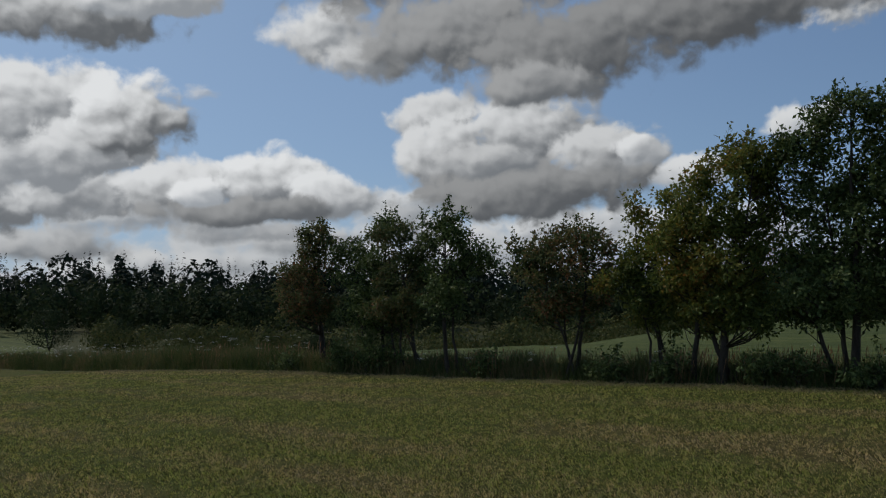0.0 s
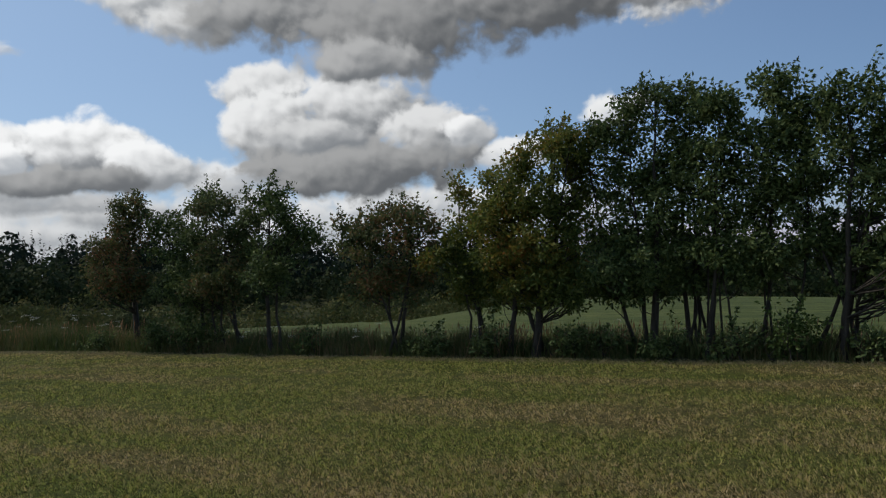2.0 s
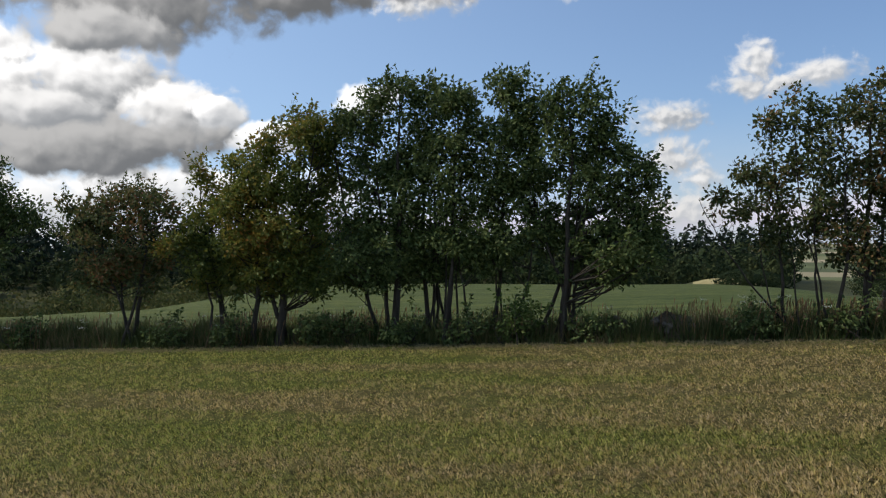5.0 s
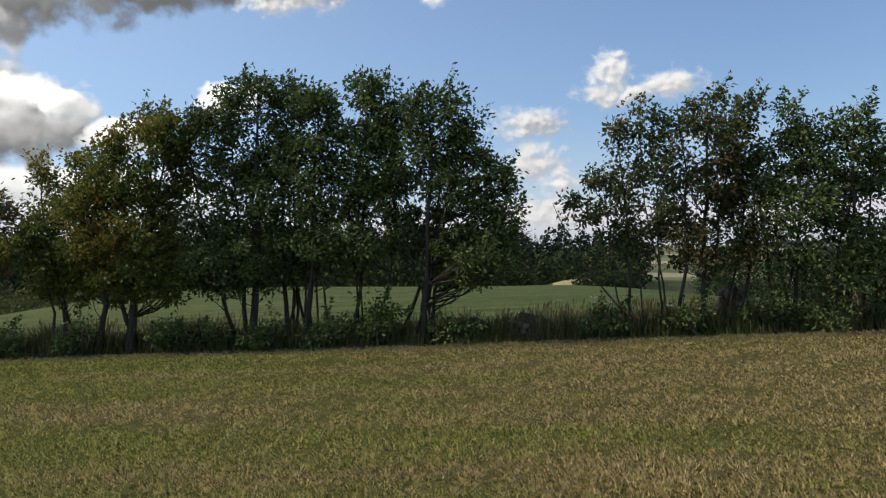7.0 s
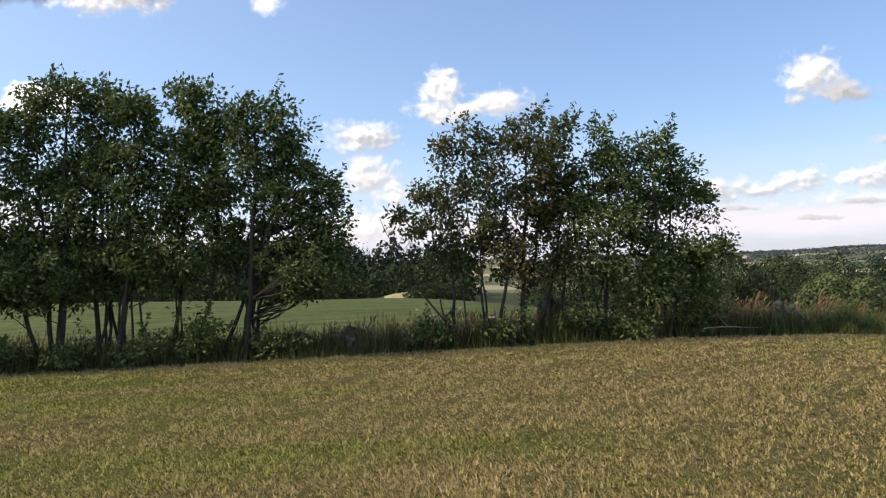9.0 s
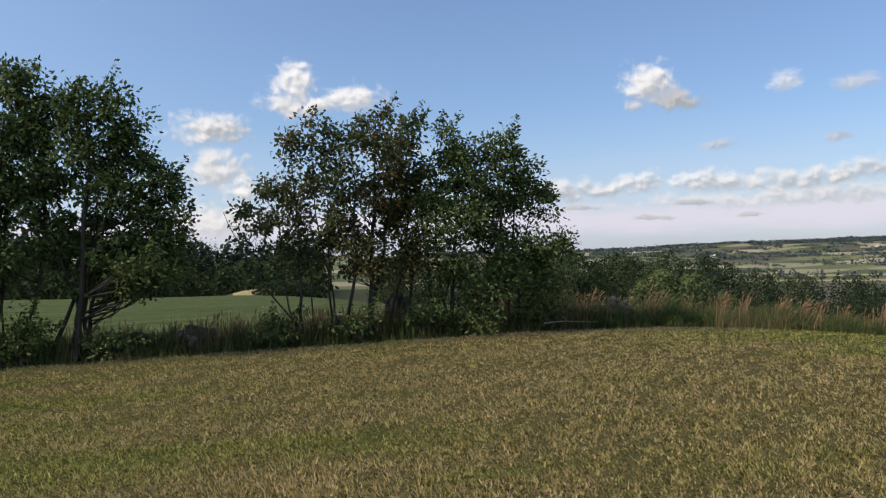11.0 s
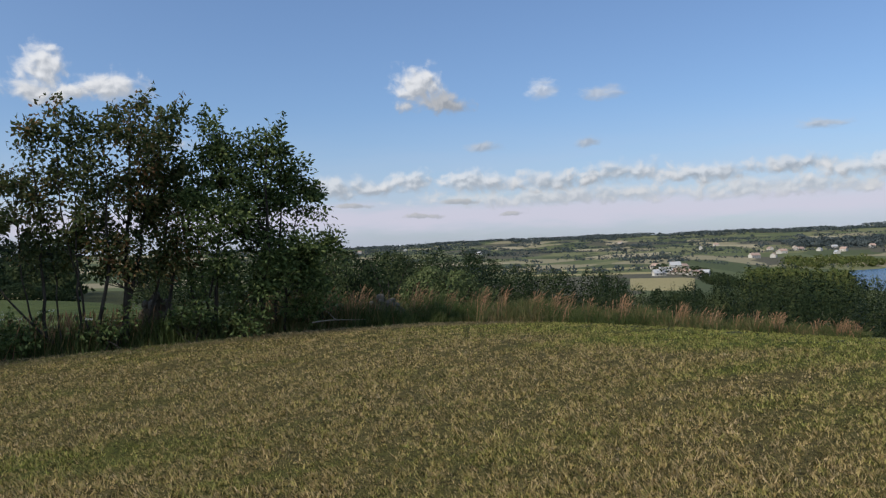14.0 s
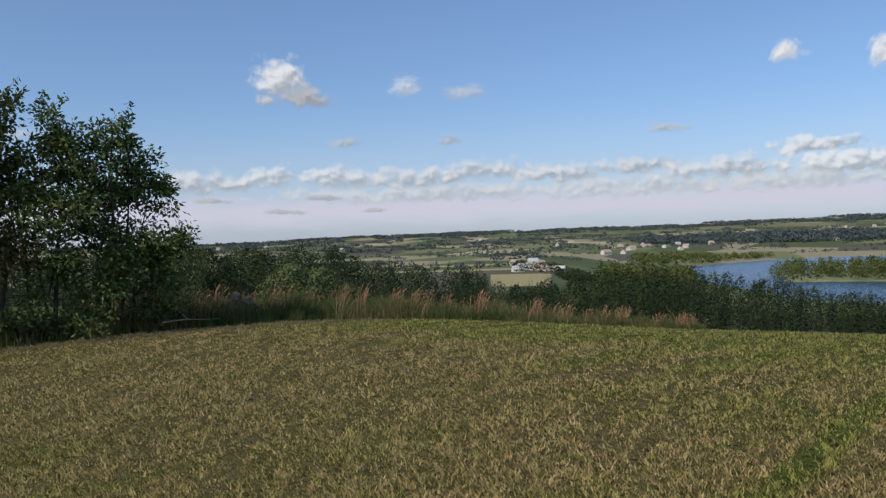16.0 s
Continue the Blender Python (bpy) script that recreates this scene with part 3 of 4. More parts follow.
def hedge_tree(label, feet, n, lobes, leaf, seed, trunk=0.09, per=72, fill=20.5, size=0.108, name="tree", group="trees along the field edge", wind=0.3):
    """A small broad-leaved tree. feet: where its stems stand along the hedge; n: how far out; lobes: the masses of its crown as
    (along, height, half width, half height); fill: tufts of leaves for each square metre of a lobe; wind: how far the tops lean along the hedge."""
    rng = np.random.default_rng(seed)
    along, out, up = np.array([ROOT2, -ROOT2, 0]), np.array([ROOT2, ROOT2, 0]), np.array([0, 0, 1.0])
    x, y = on_line(feet[0], n)
    base = float(land(x, y)) - 0.05
    thing = tagged(new(name), label, "tree" if name == "tree" else "bush", group)
    thing.location = (x, y, base)

    def spot(s_, n_, z_):
        return along * (s_ - feet[0]) + out * n_ + up * (z_ - base)

    lobes = sorted(lobes, key=lambda q: -(q[1] + q[3]))
    deep = [rng.uniform(-0.55, 0.55) * min(q[2], 0.8) for q in lobes]
    # stems, each bound for one mass of the crown
    stems = []
    k = np.linspace(0, 1, 12)[:, None]
    for i, f in enumerate(feet):
        j = i % (len(lobes) // 2 + 1)
        ls, lz, lw, lh = lobes[j]
        if i:
            ls, lz = ls + rng.uniform(-0.5, 0.5) * lw, lz + rng.uniform(-0.6, 0.3) * lh
        a, c = spot(f, rng.uniform(-0.25, 0.25), base), spot(ls, deep[j], lz + 0.75 * lh)
        mid = a + (c - a) * np.array([0.62, 0.62, 0.42]) + along * rng.normal(0, 0.12 + 0.12 * (i > 0))
        path = a * (1 - k) ** 2 + 2 * mid * k * (1 - k) + c * k ** 2
        path = path + np.cumsum(rng.standard_normal((12, 3)) * [0.03, 0.03, 0], 0) * (k > 0)
        r0 = trunk * (0.7 if i == 0 else rng.uniform(0.3, 0.5))
        rad = r0 * (1 - 0.93 * k[:, 0]) + 0.004
        rad[0] *= 1.2
        stems.append((path, rad))
    # tufts of leaves in the masses
    tufts, tops = [], []
    for (ls, lz, lw, lh), dn in zip(lobes, deep):
        m = max(int(fill * math.pi * lw * lh), 4)
        way = unit(rng.standard_normal((m, 3)))
        r = rng.random(m) ** 0.42 * (1 + 0.16 * np.sin(4.0 * np.arctan2(way[:, 2], way[:, 0]) + 3.1 * ls))
        c = spot(ls, dn, lz) + (way[:, 0] * r * lw)[:, None] * along + (way[:, 1] * r * lw * 0.9)[:, None] * out + (way[:, 2] * r * lh)[:, None] * up
        tufts.append(c)
        tops.append((way[:, 2] * r > 0.45) | (np.abs(way[:, 0] * r) > 0.8))
    tufts, tops = np.vstack(tufts), np.concatenate(tops)
    nodes = np.vstack([p[2:] for p, _ in stems])
    radii = np.concatenate([r[2:] for _, r in stems])
    owner = np.repeat(np.arange(len(stems)), 10)
    gap = np.linalg.norm(tufts[:, None] - nodes[None], axis=-1)
    cost = gap + 3 * np.maximum(nodes[None, :, 2] - tufts[:, None, 2] + 0.35 * gap, 0)
    pick = (cost + rng.random(cost.shape) * 0.35).argmin(1)
    lines = [[st] for st in stems]
    ends = np.empty((len(tufts), 3))
    for j, c in enumerate(tufts):
        b, rb, g = nodes[pick[j]], radii[pick[j]], gap[j, pick[j]]
        bend = b * 0.5 + c * 0.5 + rng.standard_normal(3) * 0.05 - up * 0.06 * g
        ends[j] = c + unit(unit(c - bend) + up * 0.8 + along * wind) * rng.uniform(0.10, 0.22)
        r = min(0.45 * rb + 0.002, 0.005 + 0.010 * g)
        lines[owner[pick[j]]].append(((b, bend, c, ends[j]), (r, r * 0.75, r * 0.5, 0.002)))
    # shoots that stand out of the top and the sides
    shoot = np.flatnonzero(tops & (rng.random(len(tufts)) < 0.6))
    tips = ends[shoot] + unit(up * 1.0 + along * (wind + 0.25) + 0.35 * rng.standard_normal((len(shoot), 3))) * rng.uniform(0.16, 0.52, (len(shoot), 1))
    for j, tip in zip(shoot, tips):
        lines[owner[pick[j]]].append(((ends[j], (ends[j] + tip) / 2 + [0, 0, 0.02], tip), (0.004, 0.003, 0.0015)))
    for ln in lines:
        v, q = tubes(ln, 5)
        part("trunk", net("trunk", v, q, M_BARK), thing)
    idx = np.repeat(np.arange(len(tufts)), per)
    fat = rng.uniform(0.07, 0.15, len(tufts))[idx][:, None]
    push = rng.standard_normal((len(idx), 3)) * [1, 1, 0.75]
    at = tufts[idx] * 0.65 + ends[idx] * 0.35 + push * fat
    along_shoot = np.repeat(np.arange(len(shoot)), 20)
    t = rng.random((len(along_shoot), 1))
    at2 = ends[shoot][along_shoot] * (1 - t) + tips[along_shoot] * t + rng.standard_normal((len(along_shoot), 3)) * 0.022
    push2 = rng.standard_normal((len(at2), 3))
    at, push = np.vstack([at, at2]), np.vstack([push, push2])
    axis = unit(unit(push) * 0.9 + along * wind - up * 0.25 + 0.6 * rng.standard_normal((len(at), 3)))
    lv, lq = leaves(rng, at, size, size * 0.27, axis=axis)
    part("crown", net("crown", lv, lq, leaf, False), thing)
    return thing


GREEN_T = "small broad-leaved tree with dark green leaves and several stems"
TURN_T = "small rowan tree with green leaves turning yellow and orange"
MUTED_T = "small rowan tree with dull green leaves and reddish tints"
LONE_T = "small single-stemmed tree with dark green leaves on the verge"
hedge_tree(LONE_T, (-22.5,), 16.4, [(-22.95, 4.05, 0.5, 0.55), (-22.15, 3.85, 0.55, 0.5), (-22.6, 2.9, 1.15, 0.8), (-22.4, 1.75, 1.1, 0.7)], M_LEAF_MUTED, 100, 0.17)
hedge_tree(GREEN_T, (-19.6, -19.2, -20.1, -19.0), 16.8, [(-20.9, 3.5, 0.6, 0.5), (-19.45, 4.05, 0.65, 0.55), (-20.3, 2.8, 1.1, 0.9), (-19.7, 1.5, 1.2, 1.0)], M_LEAF, 101)
hedge_tree(MUTED_T, (-17.8, -18.1, -17.4, -18.6), 16.5, [(-18.4, 3.85, 0.65, 0.5), (-17.7, 3.2, 0.7, 0.5), (-18.3, 2.6, 1.0, 0.8), (-17.9, 1.6, 1.0, 0.75)], M_LEAF_MUTED, 102)
hedge_tree(GREEN_T, (-16.03, -15.85), 16.3, [(-15.85, 4.1, 0.36, 0.4), (-16.5, 3.55, 0.42, 0.5), (-15.35, 3.4, 0.48, 0.45), (-14.95, 2.75, 0.5, 0.4), (-16.0, 2.7, 0.85, 0.65), (-15.8, 1.85, 0.75, 0.55)], M_LEAF, 103, 0.10)
hedge_tree(MUTED_T, (-12.0, -11.9, -12.1, -11.8), 16.4, [(-13.05, 2.75, 0.5, 0.38), (-12.4, 3.15, 0.48, 0.38), (-11.7, 3.2, 0.48, 0.38), (-11.1, 2.85, 0.5, 0.42), (-12.2, 2.4, 1.15, 0.55), (-12.25, 1.6, 1.3, 0.7)], M_LEAF_MUTED, 104, 0.085)
hedge_tree(TURN_T, (-9.64, -9.5, -9.8), 16.5, [(-10.15, 3.6, 0.32, 0.35), (-9.95, 2.8, 0.6, 0.65), (-10.4, 2.1, 0.6, 0.6), (-9.85, 1.4, 0.8, 0.7)], M_LEAF_TURNING, 105, 0.075)
hedge_tree(TURN_T, (-8.12, -8.35, -7.95, -8.8), 16.4, [(-9.05, 3.7, 0.48, 0.45), (-8.3, 3.95, 0.5, 0.5), (-7.65, 4.4, 0.52, 0.55), (-7.15, 4.15, 0.5, 0.5), (-8.2, 3.0, 1.05, 0.75), (-7.55, 2.2, 1.0, 0.85), (-8.6, 1.75, 0.9, 0.75), (-7.4, 1.3, 0.8, 0.6), (-8.75, 2.7, 0.6, 0.7), (-7.2, 3.3, 0.65, 0.7), (-8.6, 1.1, 0.6, 0.4)], M_LEAF_TURNING, 106, 0.15)
hedge_tree(GREEN_T, (-5.54, -5.78, -5.9), 16.5, [(-6.65, 4.3, 0.5, 0.5), (-5.9, 4.65, 0.55, 0.55), (-5.4, 4.95, 0.46, 0.5), (-5.9, 3.5, 0.85, 0.8), (-6.2, 2.4, 0.8, 0.75), (-5.9, 1.65, 0.9, 0.6), (-6.3, 1.15, 0.5, 0.4), (-5.4, 1.3, 0.6, 0.4)], M_LEAF, 107, 0.13)
hedge_tree(GREEN_T, (-4.86, -4.7, -5.0, -4.55, -4.8), 16.9, [(-4.8, 4.95, 0.5, 0.5), (-4.9, 4.0, 0.7, 0.8), (-4.9, 2.9, 0.7, 0.75), (-4.95, 1.95, 0.7, 0.55), (-4.6, 1.35, 0.6, 0.4)], M_LEAF, 108, 0.08)
hedge_tree(GREEN_T, (-4.44, -4.15, -3.95, -4.4, -4.3), 16.3, [(-4.0, 4.85, 0.48, 0.5), (-4.1, 3.9, 0.65, 0.75), (-4.1, 2.8, 0.6, 0.65), (-4.2, 1.95, 0.6, 0.5), (-3.9, 1.45, 0.5, 0.35)], M_LEAF, 109, 0.07)
hedge_tree(GREEN_T, (-3.6, -3.4, -3.1, -3.55), 16.6, [(-3.15, 4.95, 0.42, 0.55), (-2.75, 4.65, 0.42, 0.5), (-3.2, 3.9, 0.7, 0.75), (-3.3, 2.8, 0.7, 0.75), (-3.2, 1.85, 0.6, 0.5), (-2.55, 4.2, 0.4, 0.5), (-2.6, 3.3, 0.5, 0.6)], M_LEAF, 110, 0.06)
hedge_tree(GREEN_T, (-2.09, -2.57, -2.3, -1.9, -1.7), 16.4, [(-1.75, 4.45, 0.48, 0.48), (-1.25, 4.3, 0.42, 0.5), (-1.0, 3.55, 0.5, 0.5), (-1.8, 3.5, 0.85, 0.75), (-0.65, 2.85, 0.48, 0.45), (-0.4, 2.2, 0.38, 0.45), (-1.3, 2.3, 1.05, 0.75), (-0.95, 1.5, 0.85, 0.5), (-2.25, 2.1, 0.65, 0.65), (-2.6, 2.8, 0.45, 0.6), (-1.5, 1.3, 0.9, 0.45), (-0.5, 1.6, 0.4, 0.4)], M_LEAF, 111, 0.11)
hedge_tree(MUTED_T, (2.15, 2.0, 2.25, 2.4), 16.6, [(1.9, 3.75, 0.28, 0.45), (1.45, 3.1, 0.28, 0.48), (0.98, 2.5, 0.22, 0.36), (1.95, 2.7, 0.5, 0.65), (1.35, 2.2, 0.35, 0.3), (2.15, 1.75, 0.55, 0.6)], M_LEAF_MUTED, 112, 0.05, 60, 17)
hedge_tree(MUTED_T, (2.7, 2.85, 2.6), 16.4, [(2.4, 3.95, 0.32, 0.38), (3.0, 4.05, 0.38, 0.45), (2.65, 3.2, 0.5, 0.65), (2.75, 2.1, 0.55, 0.7)], M_LEAF_MUTED, 113, 0.06, 60, 17)
hedge_tree(MUTED_T, (3.4, 3.25, 3.65, 3.9), 16.6, [(3.6, 4.15, 0.48, 0.5), (4.35, 4.0, 0.34, 0.5), (3.95, 3.5, 0.65, 0.65), (3.6, 2.6, 0.8, 0.75), (3.6, 1.65, 0.85, 0.7), (4.25, 2.7, 0.55, 0.7), (4.3, 1.7, 0.5, 0.6)], M_LEAF_MUTED, 114, 0.10, 62, 18)
hedge_tree(GREEN_T, (5.0, 4.85, 5.15, 4.7), 16.5, [(5.3, 3.85, 0.48, 0.48), (5.2, 3.15, 0.6, 0.65), (5.0, 2.3, 0.7, 0.65), (5.0, 1.4, 0.65, 0.6), (5.75, 3.3, 0.45, 0.6), (4.55, 2.9, 0.4, 0.6)], M_LEAF, 115, 0.07, 62, 17)
hedge_tree(GREEN_T, (6.0, 6.2, 5.8, 6.5), 16.4, [(6.25, 3.75, 0.5, 0.5), (6.75, 3.25, 0.36, 0.42), (7.2, 2.6, 0.45, 0.5), (6.2, 2.8, 0.75, 0.75), (6.5, 1.8, 0.85, 0.65), (7.2, 1.75, 0.42, 0.45), (6.2, 1.0, 0.8, 0.6), (7.0, 1.2, 0.5, 0.45), (5.6, 2.2, 0.5, 0.6)], M_LEAF, 116, 0.08, 66, 18)
# saplings and bushes under the trees: along, out, height, half width
for i, (s, n, h, half) in enumerate([(-2.85, 15.9, 1.1, 0.38), (7.0, 16.4, 1.2, 0.6), (-18.9, 16.0, 1.0, 0.8), (-7.3, 16.0, 0.7, 0.4), (4.6, 16.0, 0.8, 0.6), (-20.8, 16.2, 0.9, 0.7), (-9.2, 16.1, 0.7, 0.35),
                                    (-23.5, 16.0, 0.6, 0.6), (-14.6, 16.0, 0.75, 0.35), (-10.6, 16.2, 0.55, 0.5), (-6.5, 16.0, 0.6, 0.5), (-5.0, 15.95, 0.5, 0.55), (-3.9, 15.95, 0.55, 0.5), (-1.4, 16.0, 0.55, 0.5), (1.6, 16.1, 0.6, 0.5), (3.1, 16.0, 0.6, 0.5), (5.7, 16.0, 0.6, 0.6)]):
    x, y = on_line(s, n)
    g = float(land(x, y))
    hedge_tree("young leafy bush growing among the verge grass", (s, s - 0.2, s + 0.2), n, [(s, g + h * 0.55, half, h * 0.42), (s - half * 0.4, g + h * 0.4, half * 0.7, h * 0.35)], M_LEAF_FRESH if i == 0 else M_LEAF, 300 + i, 0.02, 34, 22, 0.1, "bush", "bushes in the verge")


def blades(rng, root, height, width, lean, flat=0.5):
    """Bent blades of grass as two-piece strips: verts, quads and tips."""
    n = len(root)
    a = rng.uniform(0, 2 * math.pi, n)
    side = np.stack([np.cos(a), np.sin(a), np.zeros(n)], -1)
    b = rng.uniform(0, 2 * math.pi, n)
    fall = np.stack([np.cos(b), np.sin(b), np.zeros(n)], -1) * (lean * rng.random(n))[:, None] * height[:, None]
    up = np.stack([np.zeros(n), np.zeros(n), height], -1)
    w = side * width[:, None]
    v = np.stack([root - w, root + w, root + up * 0.55 + fall * 0.35 + w * 0.8, root + up * 0.55 + fall * 0.35 - w * 0.8, root + up + fall], 1).reshape(-1, 3)
    i = np.arange(n)[:, None] * 5
    return v, i + np.array([[0, 1, 2, 3]]), i + np.array([[3, 2, 4]])


def verge():
    rng = np.random.default_rng(21)
    N = 66000
    s = rng.uniform(-62, 9.5, N)
    n = 15.75 + 2.6 * rng.beta(1.5, 1.5, N)
    n += 0.25 * np.sin(s * 1.3) * rng.random(N)
    x, y = on_line(s, n)
    clump = 0.55 + 0.6 * np.sin(s * 0.9 + 1.7 * np.sin(s * 0.37)) * np.sin(s * 2.3 + n * 2) + 0.35 * np.sin(s * 7.1 + 3 * np.sin(s))
    front = np.clip((n - 15.6) / 0.7, 0.25, 1)
    h = (0.22 + 0.30 * rng.random(N) ** 2 + 0.18 * clump) * front * np.interp(s, (-30, -20, 0), (1.7, 1.15, 1.0))
    z = land(x, y) - 0.03
    v, q, t = blades(rng, np.stack([x, y, z], -1), h, 0.006 + 0.008 * rng.random(N), 0.7)
    tagged(new("verge_grass", net("verge_grass", v, [q, t], M_BLADE, False)), "tall uncut green and straw grass along the field edge", "grass", kind="stuff")


verge()


def crest_grass():
    """Tall grass on the brow of the hill, with bent dry plumes."""
    rng = np.random.default_rng(22)
    N = 50000
    az = rng.uniform(63, 104, N)
    k = rng.beta(1.3, 1.6, N)
    edge = np.interp(az, (63, 70, 78, 86, 93, 104), (16.9, 17.8, 18.9, 19.4, 18.6, 17.0)) + 0.2 * np.sin(az * 2.1)
    deep = np.interp(az, (63, 70, 78, 86, 95, 104), (2.0, 5.0, 6.0, 5.5, 4.0, 1.5))
    d = edge + k * deep
    x, y = d * np.sin(np.radians(az)), d * np.cos(np.radians(az))
    size = np.interp(k, (0, 0.2, 1), (0.5, 0.9, 1.1)) * np.interp(az, (84, 92, 104), (1, 0.75, 0.4))
    lumps = 1 + 0.3 * np.sin(az * 1.3) * np.sin(az * 0.47) + 0.2 * np.sin(az * 4.1 + d)
    root = np.stack([x, y, land(x, y) - 0.03], -1)
    v, q, t = blades(rng, root, (0.26 + 0.26 * rng.random(N)) * size * lumps, 0.005 + 0.005 * rng.random(N), 0.9)
    tagged(new("meadow_grass", net("meadow_grass", v, [q, t], M_BLADE, False)), "tall green meadow grass on the hill brow", "grass", kind="stuff")
    tuft = np.sin(az * 0.9) * np.sin(az * 2.3 + 1) + 0.5 * np.sin(az * 5.3)
    pick = rng.random(N) < np.clip(0.022 + 0.05 * tuft, 0.006, 0.1)
    root, m = root[pick], int(pick.sum())
    tall = (0.52 + 0.36 * rng.random(m)) * size[pick] * (0.85 + 0.25 * np.clip(tuft[pick], 0, 1))
    wind = np.array([0.6, -0.55, 0])
    bend = (0.15 + 0.35 * rng.random(m))[:, None] * tall[:, None] * wind + rng.standard_normal((m, 3)) * [0.06, 0.06, 0]
    w = unit(rng.standard_normal((m, 3)) * [1, 1, 0]) * 0.004
    up = np.stack([np.zeros(m), np.zeros(m), tall], -1)
    a0, a1, a2, a3 = root, root + up * 0.5 + bend * 0.25, root + up * 0.85 + bend * 0.7, root + up * 0.97 + bend * 1.15
    v = np.stack([a0 - w, a0 + w, a1 + w, a1 - w, a2 + w * 0.8, a2 - w * 0.8, a2 + w * 3 + (a3 - a2) * 0.3, a3, a2 - w * 3 + (a3 - a2) * 0.4], 1).reshape(-1, 3)
    i = np.arange(m)[:, None] * 9
    q = np.concatenate([i + np.array([[0, 1, 2, 3]]), i + np.array([[3, 2, 4, 5]]), i + np.array([[4, 6, 7, 8]])])
    tagged(new("dry_grass", net("dry_grass", v, q, M_STRAW, False)), "bent dry reddish grass plumes on the hill brow", "grass", kind="stuff")


crest_grass()


def stubble():
    """Short mown grass: tussocks of bent blades, thinner on bare patches and between the mower's rows."""
    rng = np.random.default_rng(23)
    per, N = 4, 1250000
    T = N // per
    az = np.radians(rng.uniform(-33, 118, T))
    r = np.where(rng.random(T) < 0.015, 0.5 + 4.2 * np.sqrt(rng.random(T)), 4.7 + 36 * rng.random(T) ** 1.75)
    cx, cy = r * np.sin(az), r * np.cos(az)
    s, n = (cx - cy) * ROOT2, (cx + cy) * ROOT2
    bare = np.sin(n * 2.6 + 1.5 * np.sin(s * 0.5)) * np.sin(s * 0.8 + 2 * np.sin(n * 1.3)) + 0.6 * np.sin(s * 2.9 + n) * np.sin(n * 6.1 - s * 0.7)
    ok = (n < 15.9) & (s < 15) & (rng.random(T) > 0.22 * np.clip(bare, 0, 1))
    cx, cy, r, bare = cx[ok], cy[ok], r[ok], bare[ok]
    T = len(cx)
    own = np.repeat(np.arange(T), per)
    m = len(own)
    wide = 0.016 + 0.0014 * r[own]
    a = rng.uniform(0, 2 * math.pi, m)
    k = np.sqrt(rng.random(m))
    x, y = cx[own] + np.cos(a) * k * wide, cy[own] + np.sin(a) * k * wide
    vigour = rng.uniform(0.55, 1.45, T)[own]
    h = (0.022 + 0.034 * rng.random(m) ** 1.3) * vigour * (1 - 0.25 * np.clip(bare[own], 0, 1)) * (1.1 - 0.35 * k)
    w = 0.0030 + 0.0024 * rng.random(m) + 0.00045 * r[own]
    root = np.stack([x, y, land(x, y) - 0.004], -1)
    b = rng.uniform(0, 2 * math.pi, m)
    side = np.stack([np.cos(b) * w, np.sin(b) * w, np.zeros(m)], -1)
    c = rng.uniform(0, 2 * math.pi, T)[own] + rng.normal(0, 0.7, m)
    lean = h * (0.25 + 0.9 * rng.random(m))
    tip = np.stack([np.cos(c) * lean - 0.3 * h, np.sin(c) * lean + 0.2 * h, h], -1)
    v = np.stack([root - side, root + side, root + tip], 1).reshape(-1, 3)
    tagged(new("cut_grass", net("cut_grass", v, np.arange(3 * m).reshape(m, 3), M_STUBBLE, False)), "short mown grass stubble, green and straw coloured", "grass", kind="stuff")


stubble()


# ---- woods ----
def crowns(rng, x, y, height, half, count, size, conifer=0.0):
    """Crowns of many small leaf sprays, one tree at each place: verts and quads."""
    n = len(x)
    z = land(x, y)
    pick = np.repeat(np.arange(n), count)
    m = len(pick)
    con = (rng.random(n) < conifer)[pick]
    a = rng.uniform(0, 2 * math.pi, m)
    u = rng.uniform(-1, 1, m)
    lump = 1 + 0.32 * np.sin(3 * a + 5.1 * pick) * np.sin(5.0 * u + 2.3 * pick) + 0.16 * rng.standard_normal(m)
    broad_r = np.sqrt(1 - u * u) * lump * (1 - 0.28 * u)
    broad_h = 0.53 + 0.45 * u + 0.03 * rng.standard_normal(m)
    cone_h = 0.08 + 0.92 * (1 - (1 - rng.random(m)) ** 0.60)
    cone_r = (1.03 - cone_h) * (0.5 + 0.5 * rng.random(m)) * (0.8 + 0.2 * np.sin(cone_h * 46 + pick))
    rr = np.where(con, cone_r * 0.95, broad_r) * half[pick]
    hh = np.where(con, cone_h * 1.08, broad_h) * height[pick]
    at = np.stack([x[pick] + rr * np.cos(a), y[pick] + rr * np.sin(a), z[pick] + hh], -1)
    radial = np.stack([np.cos(a), np.sin(a), np.where(con, -0.45, u * 1.2)], -1)
    axis = unit(unit(np.cross(radial, rng.standard_normal((m, 3)))) + 0.4 * rng.standard_normal((m, 3)))
    axis = unit(np.where(con[:, None], radial + 0.25 * rng.standard_normal((m, 3)), axis))
    side = unit(np.cross(axis, np.where(con[:, None], [[0, 0, 1.0]], radial)) + 0.35 * rng.standard_normal((m, 3)))
    sz = (size * (height[pick] / height.mean()) ** 0.4 * rng.uniform(0.5, 1.3, m) * np.where(con, np.clip(1.15 - 0.7 * cone_h, 0.38, 1), 1))[:, None]
    v = np.stack([at - axis * sz, at + side * sz * 0.7, at + axis * sz, at - side * sz * 0.6], 1).reshape(-1, 3)
    return v, np.arange(4 * m).reshape(m, 4)


